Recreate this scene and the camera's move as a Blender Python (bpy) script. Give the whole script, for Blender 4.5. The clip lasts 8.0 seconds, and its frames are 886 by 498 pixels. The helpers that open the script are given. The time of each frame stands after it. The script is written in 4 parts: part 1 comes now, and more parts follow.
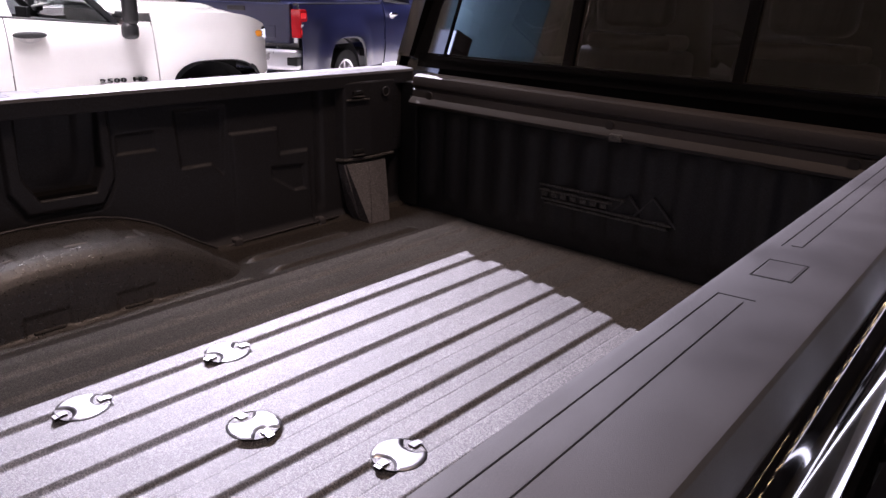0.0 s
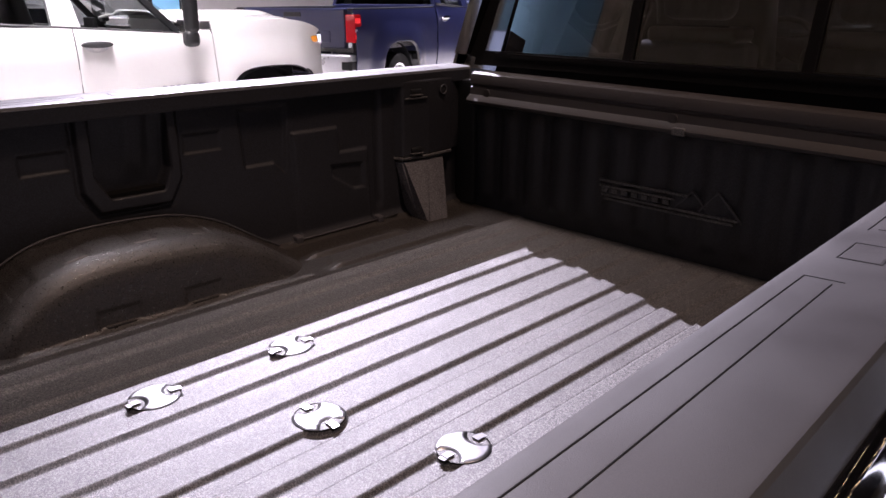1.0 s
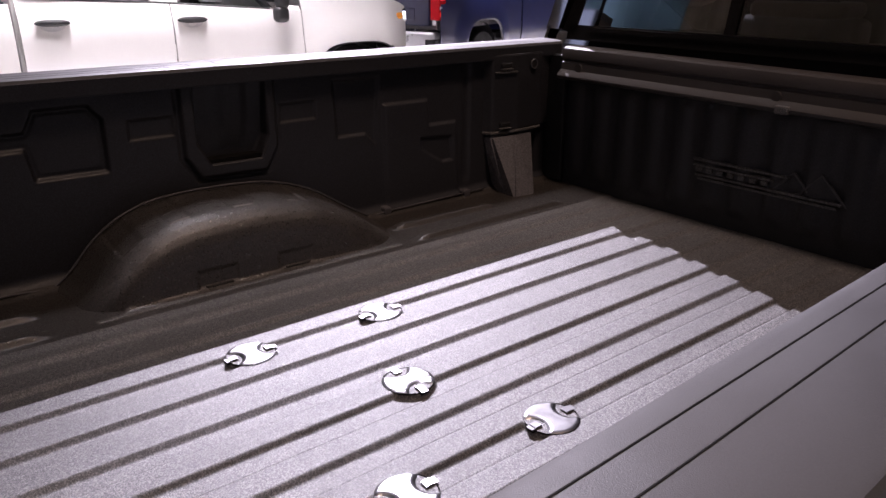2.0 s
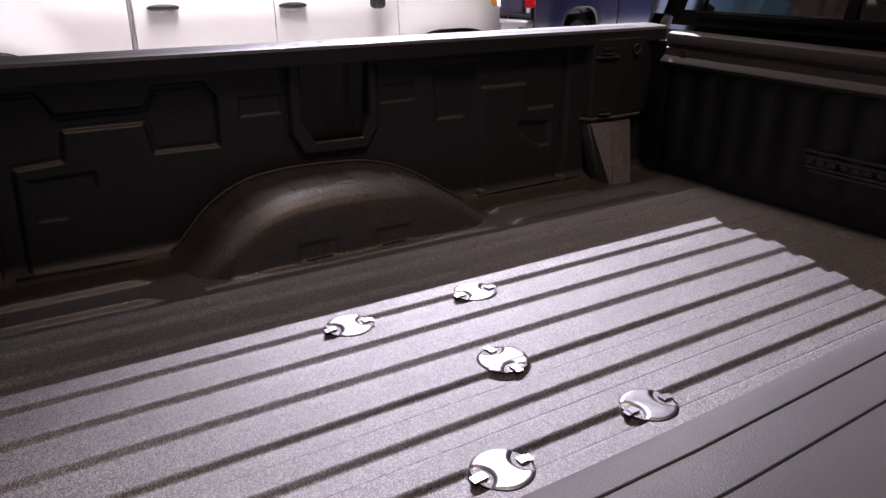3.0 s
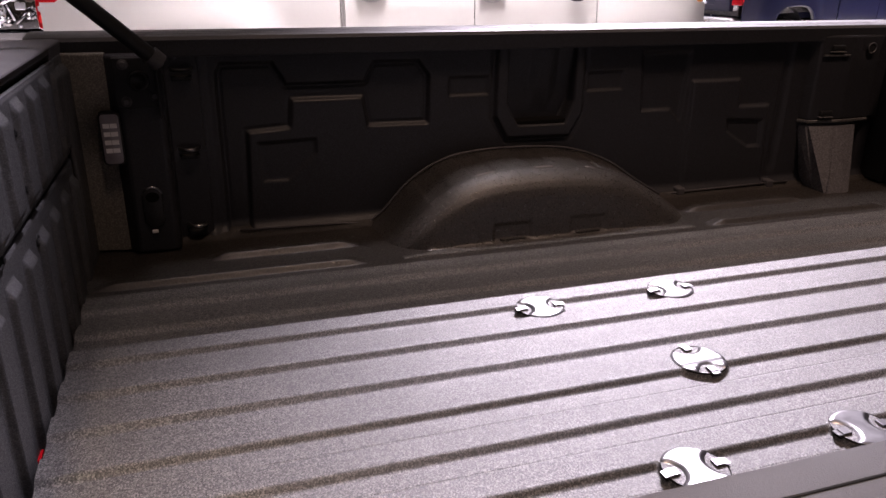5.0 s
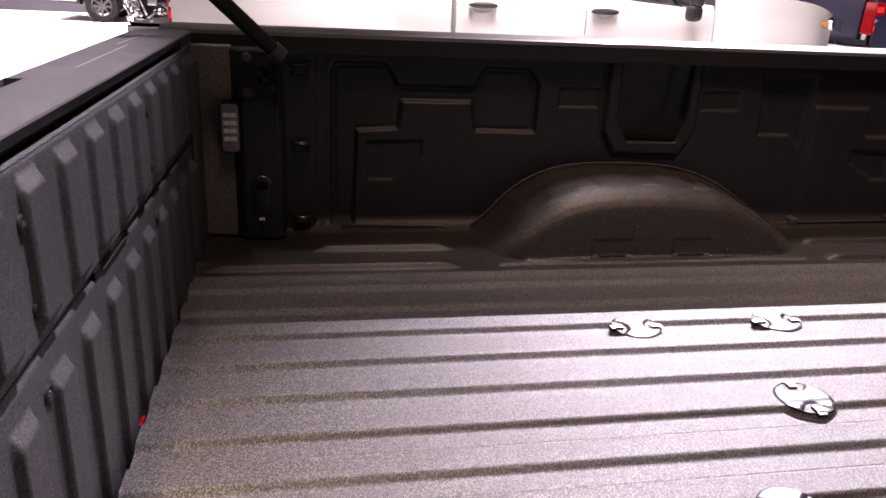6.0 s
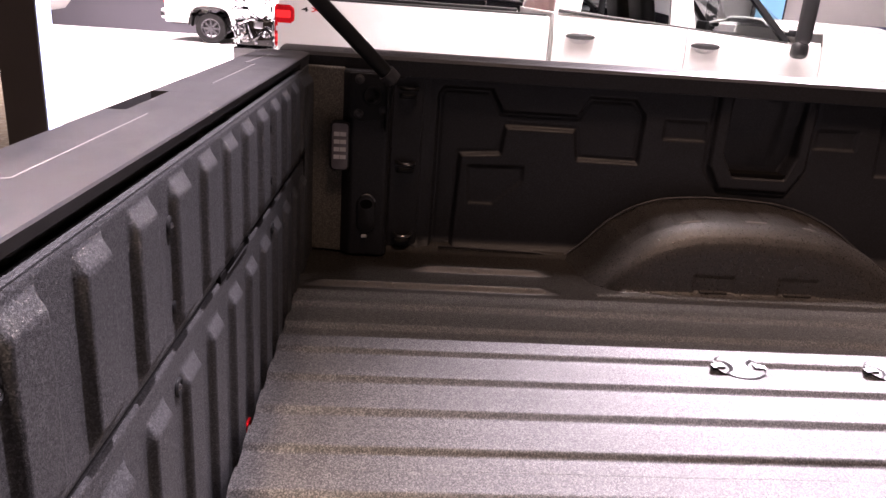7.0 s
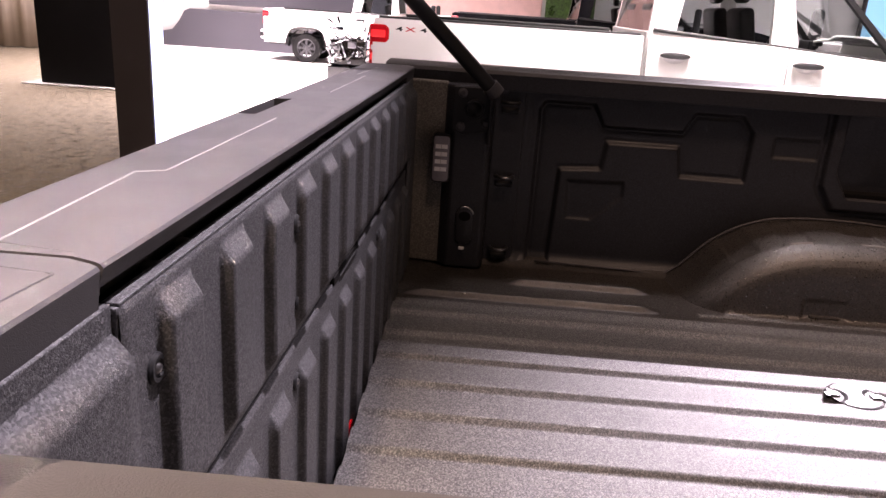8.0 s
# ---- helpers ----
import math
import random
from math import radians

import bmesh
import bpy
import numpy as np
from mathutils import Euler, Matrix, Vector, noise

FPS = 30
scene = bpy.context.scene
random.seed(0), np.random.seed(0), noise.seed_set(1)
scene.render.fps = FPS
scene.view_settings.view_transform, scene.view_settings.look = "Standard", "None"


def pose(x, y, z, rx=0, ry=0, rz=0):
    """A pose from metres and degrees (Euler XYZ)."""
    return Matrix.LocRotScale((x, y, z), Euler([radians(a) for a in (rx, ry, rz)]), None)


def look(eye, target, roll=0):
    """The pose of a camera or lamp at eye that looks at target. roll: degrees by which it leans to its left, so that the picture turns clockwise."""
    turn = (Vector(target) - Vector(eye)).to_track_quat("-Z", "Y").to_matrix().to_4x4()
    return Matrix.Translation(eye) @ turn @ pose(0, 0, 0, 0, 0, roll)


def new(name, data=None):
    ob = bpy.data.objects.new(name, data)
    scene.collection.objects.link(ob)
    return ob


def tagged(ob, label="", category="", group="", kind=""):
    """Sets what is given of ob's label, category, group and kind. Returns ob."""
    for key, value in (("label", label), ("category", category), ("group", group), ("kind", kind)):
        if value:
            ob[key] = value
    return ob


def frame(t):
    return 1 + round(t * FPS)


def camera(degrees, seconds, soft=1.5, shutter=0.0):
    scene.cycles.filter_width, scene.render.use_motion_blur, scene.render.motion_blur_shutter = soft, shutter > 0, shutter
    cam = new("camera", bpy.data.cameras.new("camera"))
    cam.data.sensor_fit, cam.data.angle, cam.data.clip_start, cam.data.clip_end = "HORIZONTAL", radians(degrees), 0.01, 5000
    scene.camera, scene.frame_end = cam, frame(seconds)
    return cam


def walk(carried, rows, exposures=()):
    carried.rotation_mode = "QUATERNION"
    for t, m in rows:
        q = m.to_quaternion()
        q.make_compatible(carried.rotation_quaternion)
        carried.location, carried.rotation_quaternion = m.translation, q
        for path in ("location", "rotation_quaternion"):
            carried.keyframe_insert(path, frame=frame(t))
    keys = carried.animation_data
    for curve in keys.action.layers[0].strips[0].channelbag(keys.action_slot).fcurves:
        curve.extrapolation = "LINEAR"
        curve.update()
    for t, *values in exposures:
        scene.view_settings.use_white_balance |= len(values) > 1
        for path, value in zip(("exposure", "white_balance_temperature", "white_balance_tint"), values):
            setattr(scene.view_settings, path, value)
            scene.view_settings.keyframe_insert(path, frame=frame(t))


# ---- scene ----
cam = camera(61.5, 8.0)
PATH = [
    (0, (1.021, 0.439, 1.696), (-0.218, 1.869, 1.046), 1.6),
    (0.5, (1.01, 0.436, 1.68), (-0.279, 1.826, 1.044), 0.5),
    (1, (1.008, 0.423, 1.676), (-0.334, 1.759, 1.033), 0.1),
    (1.5, (1.0, 0.406, 1.667), (-0.401, 1.667, 0.999), 0.3),
    (3, (0.982, 0.355, 1.64), (-0.598, 1.348, 0.922), 0.1),
    (3.5, (0.982, 0.333, 1.636), (-0.655, 1.225, 0.91), 0.7),
    (4, (0.986, 0.307, 1.64), (-0.698, 1.1, 0.906), 0.3),
    (4.5, (0.98, 0.296, 1.63), (-0.745, 0.99, 0.893), 0.1),
    (6, (0.969, 0.273, 1.605), (-0.864, 0.632, 0.891), 3.1),
    (6.5, (0.973, 0.252, 1.604), (-0.888, 0.503, 0.915), 3.5),
    (7, (0.979, 0.227, 1.6), (-0.903, 0.376, 0.941), 4.2),
    (7.5, (0.985, 0.205, 1.591), (-0.911, 0.239, 0.957), 3.6),
    (8, (0.989, 0.188, 1.584), (-0.91, 0.118, 0.959), 3.9),
]
walk(cam, [(t, look(eye, target, roll)) for t, eye, target, roll in PATH], exposures=[(0, -0.02, 6200, 27), (1, -0.02, 6250, 26.5), (3, -0.32, 6350, 24.5), (4.5, -0.22, 6500, 25), (6, 0.12, 6750, 31), (8, 0.48, 6850, 30)])

# ---- world and light ----
world = bpy.data.worlds.new("hall_air")
world.use_nodes = True
world.node_tree.nodes["Background"].inputs[0].default_value = (0.9, 0.88, 1.0, 1)
world.node_tree.nodes["Background"].inputs[1].default_value = 0.075
scene.world = world


def spot_lamp(name, eye, target, watts, degrees, radius, colour=(1, 1, 1), blend=0.3):
    data = bpy.data.lights.new(name, "SPOT")
    data.energy, data.spot_size, data.spot_blend, data.shadow_soft_size, data.color = watts, radians(degrees), blend, radius, colour
    ob = new(name, data)
    ob.matrix_world = look(eye, target)
    return ob


def area_lamp(name, eye, target, watts, sx, sy, colour=(1, 1, 1)):
    data = bpy.data.lights.new(name, "AREA")
    data.shape, data.size, data.size_y, data.energy, data.color = "RECTANGLE", sx, sy, watts, colour
    ob = new(name, data)
    ob.matrix_world = look(eye, target)
    return ob


KEY = Vector((-1.05, 0.57, 1.0))
spot_lamp("key_spotlight", Vector((0, 1.5, 0.94)) + 8.0 * KEY, (0.05, 1.49, 0.94), 20500, 14.0, 0.035, (0.94, 0.92, 1.0), 0.95)
spot_lamp("gate_spotlight", (-1.0, 2.2, 9.7), (0.2, -2.0, 1.44), 9500, 26.8, 0.05, (0.93, 0.92, 1.0), 0.2)
for nm, eye, target, watts, sx, sy, spread, colour in (
    ("ceiling_light_truck", (-6.5, 2.5, 9.0), (-6.8, 2.5, 0), 820, 2.5, 8, 50, (1.0, 0.97, 0.94)),
    ("ceiling_light_rear", (-14.5, -4.5, 9.0), (-14.5, -4.5, 0), 2600, 10, 8, 70, (1.0, 0.95, 0.96)),
    ("ceiling_light_front", (-11.5, 10.0, 9.0), (-11.5, 10, 0), 2000, 7, 6, 60, (1.0, 0.97, 0.98)),
    ("ceiling_light_near", (2.2, -1.0, 9.2), (0.85, -0.2, 1.45), 14, 0.8, 0.8, 13, (1.0, 0.84, 0.64)),
    ("ceiling_light_aisle", (2.7, 1.7, 9.3), (-0.5, 1.95, 1.0), 12, 1.2, 1.2, 29, (1.0, 0.75, 0.54)),
    ("ceiling_light_behind", (1.2, -6.0, 9.4), (0.0, 1.6, 1.2), 28, 3, 3, 110, (1.0, 0.88, 0.82)),
    ("ceiling_light_drape", (-5.0, -9.6, 9.7), (-5.0, -12.5, 5.0), 150, 22, 0.8, 130, (1.0, 0.86, 0.70)),
    ("ceiling_light_carpet", (-3.2, -5.2, 9.0), (-3.6, -5.6, 0), 125, 4, 4, 75, (1.0, 0.90, 0.78)),
):
    area_lamp(nm, eye, target, watts, sx, sy, colour).data.spread = radians(spread)

# ---- materials ----


def material(name, base, rough=0.5, metal=0.0, vary=0.12, scale=6.0, fine=120.0, bump=0.0, bump_scale=200.0, spec=0.5, coat=0.0, alpha=1.0, stain=0.0):
    """A surface with tone varied at two scales, and a fine relief."""
    m = bpy.data.materials.new(name)
    m.use_nodes = True
    nt, N = m.node_tree, m.node_tree.nodes
    b = N["Principled BSDF"]
    b.inputs["Roughness"].default_value, b.inputs["Metallic"].default_value = rough, metal
    b.inputs["Specular IOR Level"].default_value, b.inputs["Coat Weight"].default_value = spec, coat
    b.inputs["Coat Roughness"].default_value = 0.03
    tc = N.new("ShaderNodeTexCoord")
    n1, n2, mix = N.new("ShaderNodeTexNoise"), N.new("ShaderNodeTexNoise"), N.new("ShaderNodeMath")
    n1.inputs["Scale"].default_value, n2.inputs["Scale"].default_value = scale, fine
    n1.inputs["Detail"].default_value, n2.inputs["Detail"].default_value = 5, 3
    for n in (n1, n2):
        nt.links.new(tc.outputs["Object"], n.inputs["Vector"])
    mix.operation = "ADD"
    nt.links.new(n1.outputs["Fac"], mix.inputs[0])
    nt.links.new(n2.outputs["Fac"], mix.inputs[1])
    ramp = N.new("ShaderNodeMapRange")
    ramp.inputs["From Min"].default_value, ramp.inputs["From Max"].default_value = 0.6, 1.4
    nt.links.new(mix.outputs[0], ramp.inputs["Value"])
    col = N.new("ShaderNodeMix")
    col.data_type = "RGBA"
    lo, hi = [max(0, c * (1 - vary)) for c in base], [min(1, c * (1 + vary)) for c in base]
    col.inputs[6].default_value, col.inputs[7].default_value = (*lo, 1), (*hi, 1)
    nt.links.new(ramp.outputs[0], col.inputs[0])
    nt.links.new(col.outputs[2], b.inputs["Base Color"])
    rr = N.new("ShaderNodeMapRange")
    rr.inputs["From Min"].default_value, rr.inputs["From Max"].default_value = 0.3, 0.7
    rr.inputs["To Min"].default_value, rr.inputs["To Max"].default_value = max(0.02, rough * (1 - vary - stain)), min(1, rough * (1 + vary + stain))
    nt.links.new(n1.outputs["Fac"], rr.inputs["Value"])
    nt.links.new(rr.outputs[0], b.inputs["Roughness"])
    if bump:
        n3, bp = N.new("ShaderNodeTexNoise"), N.new("ShaderNodeBump")
        n3.inputs["Scale"].default_value, n3.inputs["Detail"].default_value = bump_scale, 3
        nt.links.new(tc.outputs["Object"], n3.inputs["Vector"])
        bp.inputs["Strength"].default_value, bp.inputs["Distance"].default_value = 1.0, bump
        nt.links.new(n3.outputs["Fac"], bp.inputs["Height"])
        nt.links.new(bp.outputs[0], b.inputs["Normal"])
    return m


def glass(name, tint=(0.9, 0.95, 0.95), clear=0.85, rough=0.0):
    m = bpy.data.materials.new(name)
    m.use_nodes = True
    nt, N = m.node_tree, m.node_tree.nodes
    out = N["Material Output"]
    N.remove(N["Principled BSDF"])
    tr, gl, mx, fr = (N.new("ShaderNode" + k) for k in ("BsdfTransparent", "BsdfGlossy", "MixShader", "Fresnel"))
    tr.inputs[0].default_value = (*[c * clear for c in tint], 1)
    gl.inputs["Roughness"].default_value = rough
    fr.inputs["IOR"].default_value = 1.5
    nt.links.new(fr.outputs[0], mx.inputs[0])
    nt.links.new(tr.outputs[0], mx.inputs[1])
    nt.links.new(gl.outputs[0], mx.inputs[2])
    nt.links.new(mx.outputs[0], out.inputs[0])
    return m


def glowing(name, colour, strength):
    m = bpy.data.materials.new(name)
    m.use_nodes = True
    b = m.node_tree.nodes["Principled BSDF"]
    b.inputs["Base Color"].default_value = (*colour, 1)
    b.inputs["Emission Color"].default_value, b.inputs["Emission Strength"].default_value = (*colour, 1), strength
    return m


def grained(name, dark, light, scale, rough, bump, spec=0.6):
    """A sprayed coat: hard grains of two tones and two glosses over a rough relief."""
    m = bpy.data.materials.new(name)
    m.use_nodes = True
    nt, N = m.node_tree, m.node_tree.nodes
    b = N["Principled BSDF"]
    b.inputs["Specular IOR Level"].default_value = spec
    tc, vo, no, big = N.new("ShaderNodeTexCoord"), N.new("ShaderNodeTexVoronoi"), N.new("ShaderNodeTexNoise"), N.new("ShaderNodeTexNoise")
    vo.inputs["Scale"].default_value, no.inputs["Scale"].default_value, big.inputs["Scale"].default_value = scale, scale * 1.5, 3.5
    no.inputs["Detail"].default_value, big.inputs["Detail"].default_value = 2, 5
    for n in (vo, no, big):
        nt.links.new(tc.outputs["Object"], n.inputs["Vector"])
    sep = N.new("ShaderNodeSeparateColor")
    nt.links.new(vo.outputs["Color"], sep.inputs[0])
    mul = N.new("ShaderNodeMath")
    mul.operation = "MULTIPLY"
    nt.links.new(sep.outputs[0], mul.inputs[0])
    even = N.new("ShaderNodeMapRange")
    even.inputs["From Min"].default_value, even.inputs["From Max"].default_value = 0.25, 0.75
    even.inputs["To Min"].default_value, even.inputs["To Max"].default_value = 0.44, 0.56
    nt.links.new(big.outputs["Fac"], even.inputs["Value"])
    nt.links.new(even.outputs[0], mul.inputs[1])
    pw = N.new("ShaderNodeMath")
    pw.operation, pw.inputs[1].default_value = "POWER", 2.0
    nt.links.new(mul.outputs[0], pw.inputs[0])
    col = N.new("ShaderNodeMix")
    col.data_type = "RGBA"
    col.inputs[6].default_value, col.inputs[7].default_value = (*dark, 1), (*light, 1)
    nt.links.new(pw.outputs[0], col.inputs[0])
    nt.links.new(col.outputs[2], b.inputs["Base Color"])
    rr = N.new("ShaderNodeMapRange")
    rr.inputs["To Min"].default_value, rr.inputs["To Max"].default_value = rough * 0.6, min(1, rough * 1.35)
    nt.links.new(sep.outputs[1], rr.inputs["Value"])
    nt.links.new(rr.outputs[0], b.inputs["Roughness"])
    bp = N.new("ShaderNodeBump")
    bp.inputs["Distance"].default_value = bump
    nt.links.new(no.outputs["Fac"], bp.inputs["Height"])
    nt.links.new(bp.outputs[0], b.inputs["Normal"])
    return m


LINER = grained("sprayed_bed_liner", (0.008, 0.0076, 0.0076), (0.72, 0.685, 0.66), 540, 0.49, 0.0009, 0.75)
# Same sprayed coat, darkened so that the ledge's shade is in the colour.
SHADED_LEDGE = grained("shaded_ledge_liner", (0.010, 0.0088, 0.0078), (0.15, 0.122, 0.100), 420, 0.45, 0.0003, 0.6)
# Same coat again, with the arch's dim warm light mixed into its tone.
LINER_ARCH = grained("warm_lit_arch_liner", (0.012, 0.0106, 0.0095), (0.20, 0.17, 0.147), 400, 0.42, 0.0006, 0.9)
# Bed side coat, darker and bluer: its cool shade is in the colour.
WALL = grained("shaded_bed_side", (0.0125, 0.0125, 0.0145), (0.060, 0.060, 0.076), 420, 0.46, 0.0004, 0.45)
FRONTCAP = material("dark_front_cap_plastic", (0.034, 0.029, 0.027), 0.55, vary=0.2, scale=4, fine=200, bump=0.0003, bump_scale=900, spec=0.35)
# Jamb's coat, lightened to carry the warm light that strikes it.
JAMB = grained("lit_jamb", (0.11, 0.10, 0.085), (0.74, 0.67, 0.57), 480, 0.47, 0.0009)
# Wedge foot's coat, paler than the walls' to hold the light on it.
POSTFOOT = grained("lit_wedge_foot", (0.04, 0.038, 0.042), (0.50, 0.48, 0.51), 380, 0.5, 0.0012)
FOOT = material("satin_post_plastic", (0.052, 0.049, 0.053), 0.5, vary=0.2, fine=250, bump=0.0008, bump_scale=350)
LINER_GATE = grained("textured_gate_plastic", (0.032, 0.032, 0.034), (0.33, 0.325, 0.34), 680, 0.52, 0.0005, 0.5)
CAP = material("moulded_rail_plastic", (0.050, 0.047, 0.049), 0.57, vary=0.2, scale=5, fine=900, bump=0.00022, bump_scale=1300, stain=0.1)
BLACK = material("black_paint", (0.006, 0.006, 0.007), 0.05, vary=0.1, coat=1.0)
WHITE = material("white_paint", (0.78, 0.77, 0.75), 0.25, vary=0.02, coat=0.8)
BLUE = material("deep_blue_paint", (0.012, 0.015, 0.055), 0.32, vary=0.1, coat=0.35)
TRIM = material("black_trim_plastic", (0.012, 0.012, 0.013), 0.5, spec=0.3)
RUBBER = material("tyre_rubber", (0.010, 0.010, 0.010), 0.85, bump=0.001, bump_scale=80, spec=0.2)
STEEL = material("bright_pressed_steel", (0.29, 0.285, 0.292), 0.30, metal=1.0, vary=0.08, scale=60)
CHROME = material("chrome", (0.8, 0.8, 0.82), 0.06, metal=1.0, vary=0.03)
ALLOY = material("machined_alloy", (0.30, 0.30, 0.31), 0.3, metal=1.0)
DARKRIM = material("dark_rim", (0.06, 0.06, 0.065), 0.35, metal=0.5)
BRIGHTRIM = material("polished_rim", (0.75, 0.75, 0.77), 0.3, metal=0.6)
RED = material("red_lens", (0.55, 0.01, 0.015), 0.15, vary=0.1, coat=1.0)
RED_GLOW = glowing("lit_red_lens", (1.0, 0.02, 0.02), 0.35)
CUP = material("handle_cup_paint", (0.6, 0.6, 0.6), 0.3, coat=0.5)
AMBER = material("amber_lens", (0.8, 0.3, 0.02), 0.2, coat=1.0)
GLASS = glass("window_glass")
TINTED = glass("tinted_rear_glass", (0.96, 0.97, 1.0), 0.15)
DARKGLASS = glass("privacy_glass", (0.9, 0.95, 1.0), 0.2)
SEAT = material("black_leather", (0.02, 0.019, 0.019), 0.5, bump=0.0006, bump_scale=200)
TAN = material("tan_leather", (0.2, 0.14, 0.1), 0.5, bump=0.0006, bump_scale=200)
GREYPL = material("grey_interior_plastic", (0.12, 0.12, 0.12), 0.6)
FLOORW = material("white_gloss_floor", (0.8, 0.77, 0.76), 0.5, vary=0.03, scale=0.6, coat=0.0)
CARPET = material("brown_carpet", (0.115, 0.092, 0.060), 0.95, vary=0.7, scale=9, fine=32, bump=0.002, bump_scale=110)
GREYWALL = material("grey_wall_panel", (0.07, 0.067, 0.082), 0.6, vary=0.05, scale=1)
DRAPE = material("beige_drape", (0.5, 0.43, 0.35), 0.9, vary=0.1, scale=2)
DARK = material("flat_black", (0.005, 0.0045, 0.0045), 0.95, spec=0.1)
CEIL = material("dark_hall_ceiling", (0.03, 0.03, 0.033), 0.9)
BROWNBLK = material("dark_bronze_column", (0.03, 0.022, 0.02), 0.5)
# Pale tone that draws edge highlights as thin lines.
GLINT_LINE = material("painted_edge_highlight", (0.22, 0.21, 0.205), 0.5)
LENSM = material("grey_lens", (0.20, 0.185, 0.21), 0.25, coat=0.5)
LABELM = material("white_sticker", (0.72, 0.71, 0.73), 0.5)
PINK = material("pink_display_wall", (0.75, 0.5, 0.45), 0.7)
GREEN = material("green_display_print", (0.06, 0.12, 0.03), 0.7, vary=0.8, scale=5, fine=20)

# ---- building helpers ----
BASE = {}


def thing(name, place, label, category, group="", kind=""):
    ob = new(name)
    ob.location = place
    BASE[ob.name] = Vector(place)
    return tagged(ob, label, category, group, kind)


def part(name, bm, mat, parent=None, label="", smooth=False, auto=None):
    """Links a bmesh, built in world places, as one mesh object under a thing or a part."""
    me = bpy.data.meshes.new(name)
    base = BASE[parent.name] if parent else Vector((0, 0, 0))
    if parent:
        bm.transform(Matrix.Translation(-base))
    bmesh.ops.recalc_face_normals(bm, faces=bm.faces)
    bm.to_mesh(me)
    bm.free()
    me.materials.append(mat)
    if smooth:
        me.polygons.foreach_set("use_smooth", [True] * len(me.polygons))
        if auto:
            me.set_sharp_from_angle(angle=radians(auto))
    ob = new(name, me)
    if parent:
        ob.parent = parent
    BASE[ob.name] = base
    return tagged(ob, label)


def merge(*bms):
    out = bms[0]
    for b in bms[1:]:
        me = bpy.data.meshes.new("tmp")
        b.to_mesh(me)
        b.free()
        out.from_mesh(me)
        bpy.data.meshes.remove(me)
    return out


def box(x0, x1, y0, y1, z0, z1, bevel=0.0, seg=2):
    bm = bmesh.new()
    bmesh.ops.create_cube(bm, size=1)
    for v in bm.verts:
        v.co = Vector(((x0 + x1) / 2 + v.co.x * (x1 - x0), (y0 + y1) / 2 + v.co.y * (y1 - y0), (z0 + z1) / 2 + v.co.z * (z1 - z0)))
    if bevel:
        bmesh.ops.bevel(bm, geom=bm.edges[:], offset=bevel, segments=seg, affect="EDGES", profile=0.5)
    return bm


def turned(bm, m):
    bm.transform(m)
    return bm


def cyl(p, q, r, r2=None, n=20, cap=True):
    p, q = Vector(p), Vector(q)
    bm = bmesh.new()
    bmesh.ops.create_cone(bm, cap_ends=cap, segments=n, radius1=r, radius2=r if r2 is None else r2, depth=(q - p).length)
    m = Matrix.Translation((p + q) / 2) @ (q - p).to_track_quat("Z", "Y").to_matrix().to_4x4()
    bm.transform(m)
    return bm


def prism(points, axis, lo, hi, bevel=0.0, seg=2):
    """A polygon in the plane across axis (x: y,z; y: x,z; z: x,y), drawn out from lo to hi."""
    bm = bmesh.new()
    put = {"x": lambda a, b, c: (c, a, b), "y": lambda a, b, c: (a, c, b), "z": lambda a, b, c: (a, b, c)}[axis]
    v0 = [bm.verts.new(put(a, b, lo)) for a, b in points]
    v1 = [bm.verts.new(put(a, b, hi)) for a, b in points]
    bm.faces.new(v0)
    bm.faces.new(v1[::-1])
    for i in range(len(points)):
        j = (i + 1) % len(points)
        bm.faces.new((v0[i], v0[j], v1[j], v1[i]))
    if bevel:
        bmesh.ops.bevel(bm, geom=bm.edges[:], offset=bevel, segments=seg, affect="EDGES", profile=0.5)
    return bm


def sheet(us, vs, place, keep=None):
    """A grid of faces: place(u, v) gives arrays x, y, z; keep tells which vertices stay."""
    U, V = np.meshgrid(us, vs, indexing="ij")
    X, Y, Z = place(U, V)
    co = np.stack([X, Y, Z], -1).reshape(-1, 3)
    nu, nv = len(us), len(vs)
    i = np.arange(nu * nv).reshape(nu, nv)
    quads = np.stack([i[:-1, :-1], i[1:, :-1], i[1:, 1:], i[:-1, 1:]], -1).reshape(-1, 4)
    if keep is not None:
        quads = quads[keep(co)[quads].all(1)]
    me = bpy.data.meshes.new("tmp")
    me.from_pydata(co.tolist(), [], quads.tolist())
    bm = bmesh.new()
    bm.from_mesh(me)
    bpy.data.meshes.remove(me)
    if keep is not None:
        bmesh.ops.delete(bm, geom=[v for v in bm.verts if not v.link_faces], context="VERTS")
    return bm


def thick(bm, depth):
    bmesh.ops.recalc_face_normals(bm, faces=bm.faces)
    bmesh.ops.solidify(bm, geom=bm.faces[:], thickness=depth)
    return bm


def backed(bm, dx):
    """Gives a side panel its thickness across the vehicle."""
    got = bmesh.ops.extrude_face_region(bm, geom=bm.faces[:], use_keep_orig=True)
    bmesh.ops.translate(bm, vec=(dx, 0, 0), verts=[g for g in got["geom"] if isinstance(g, bmesh.types.BMVert)])
    return bm


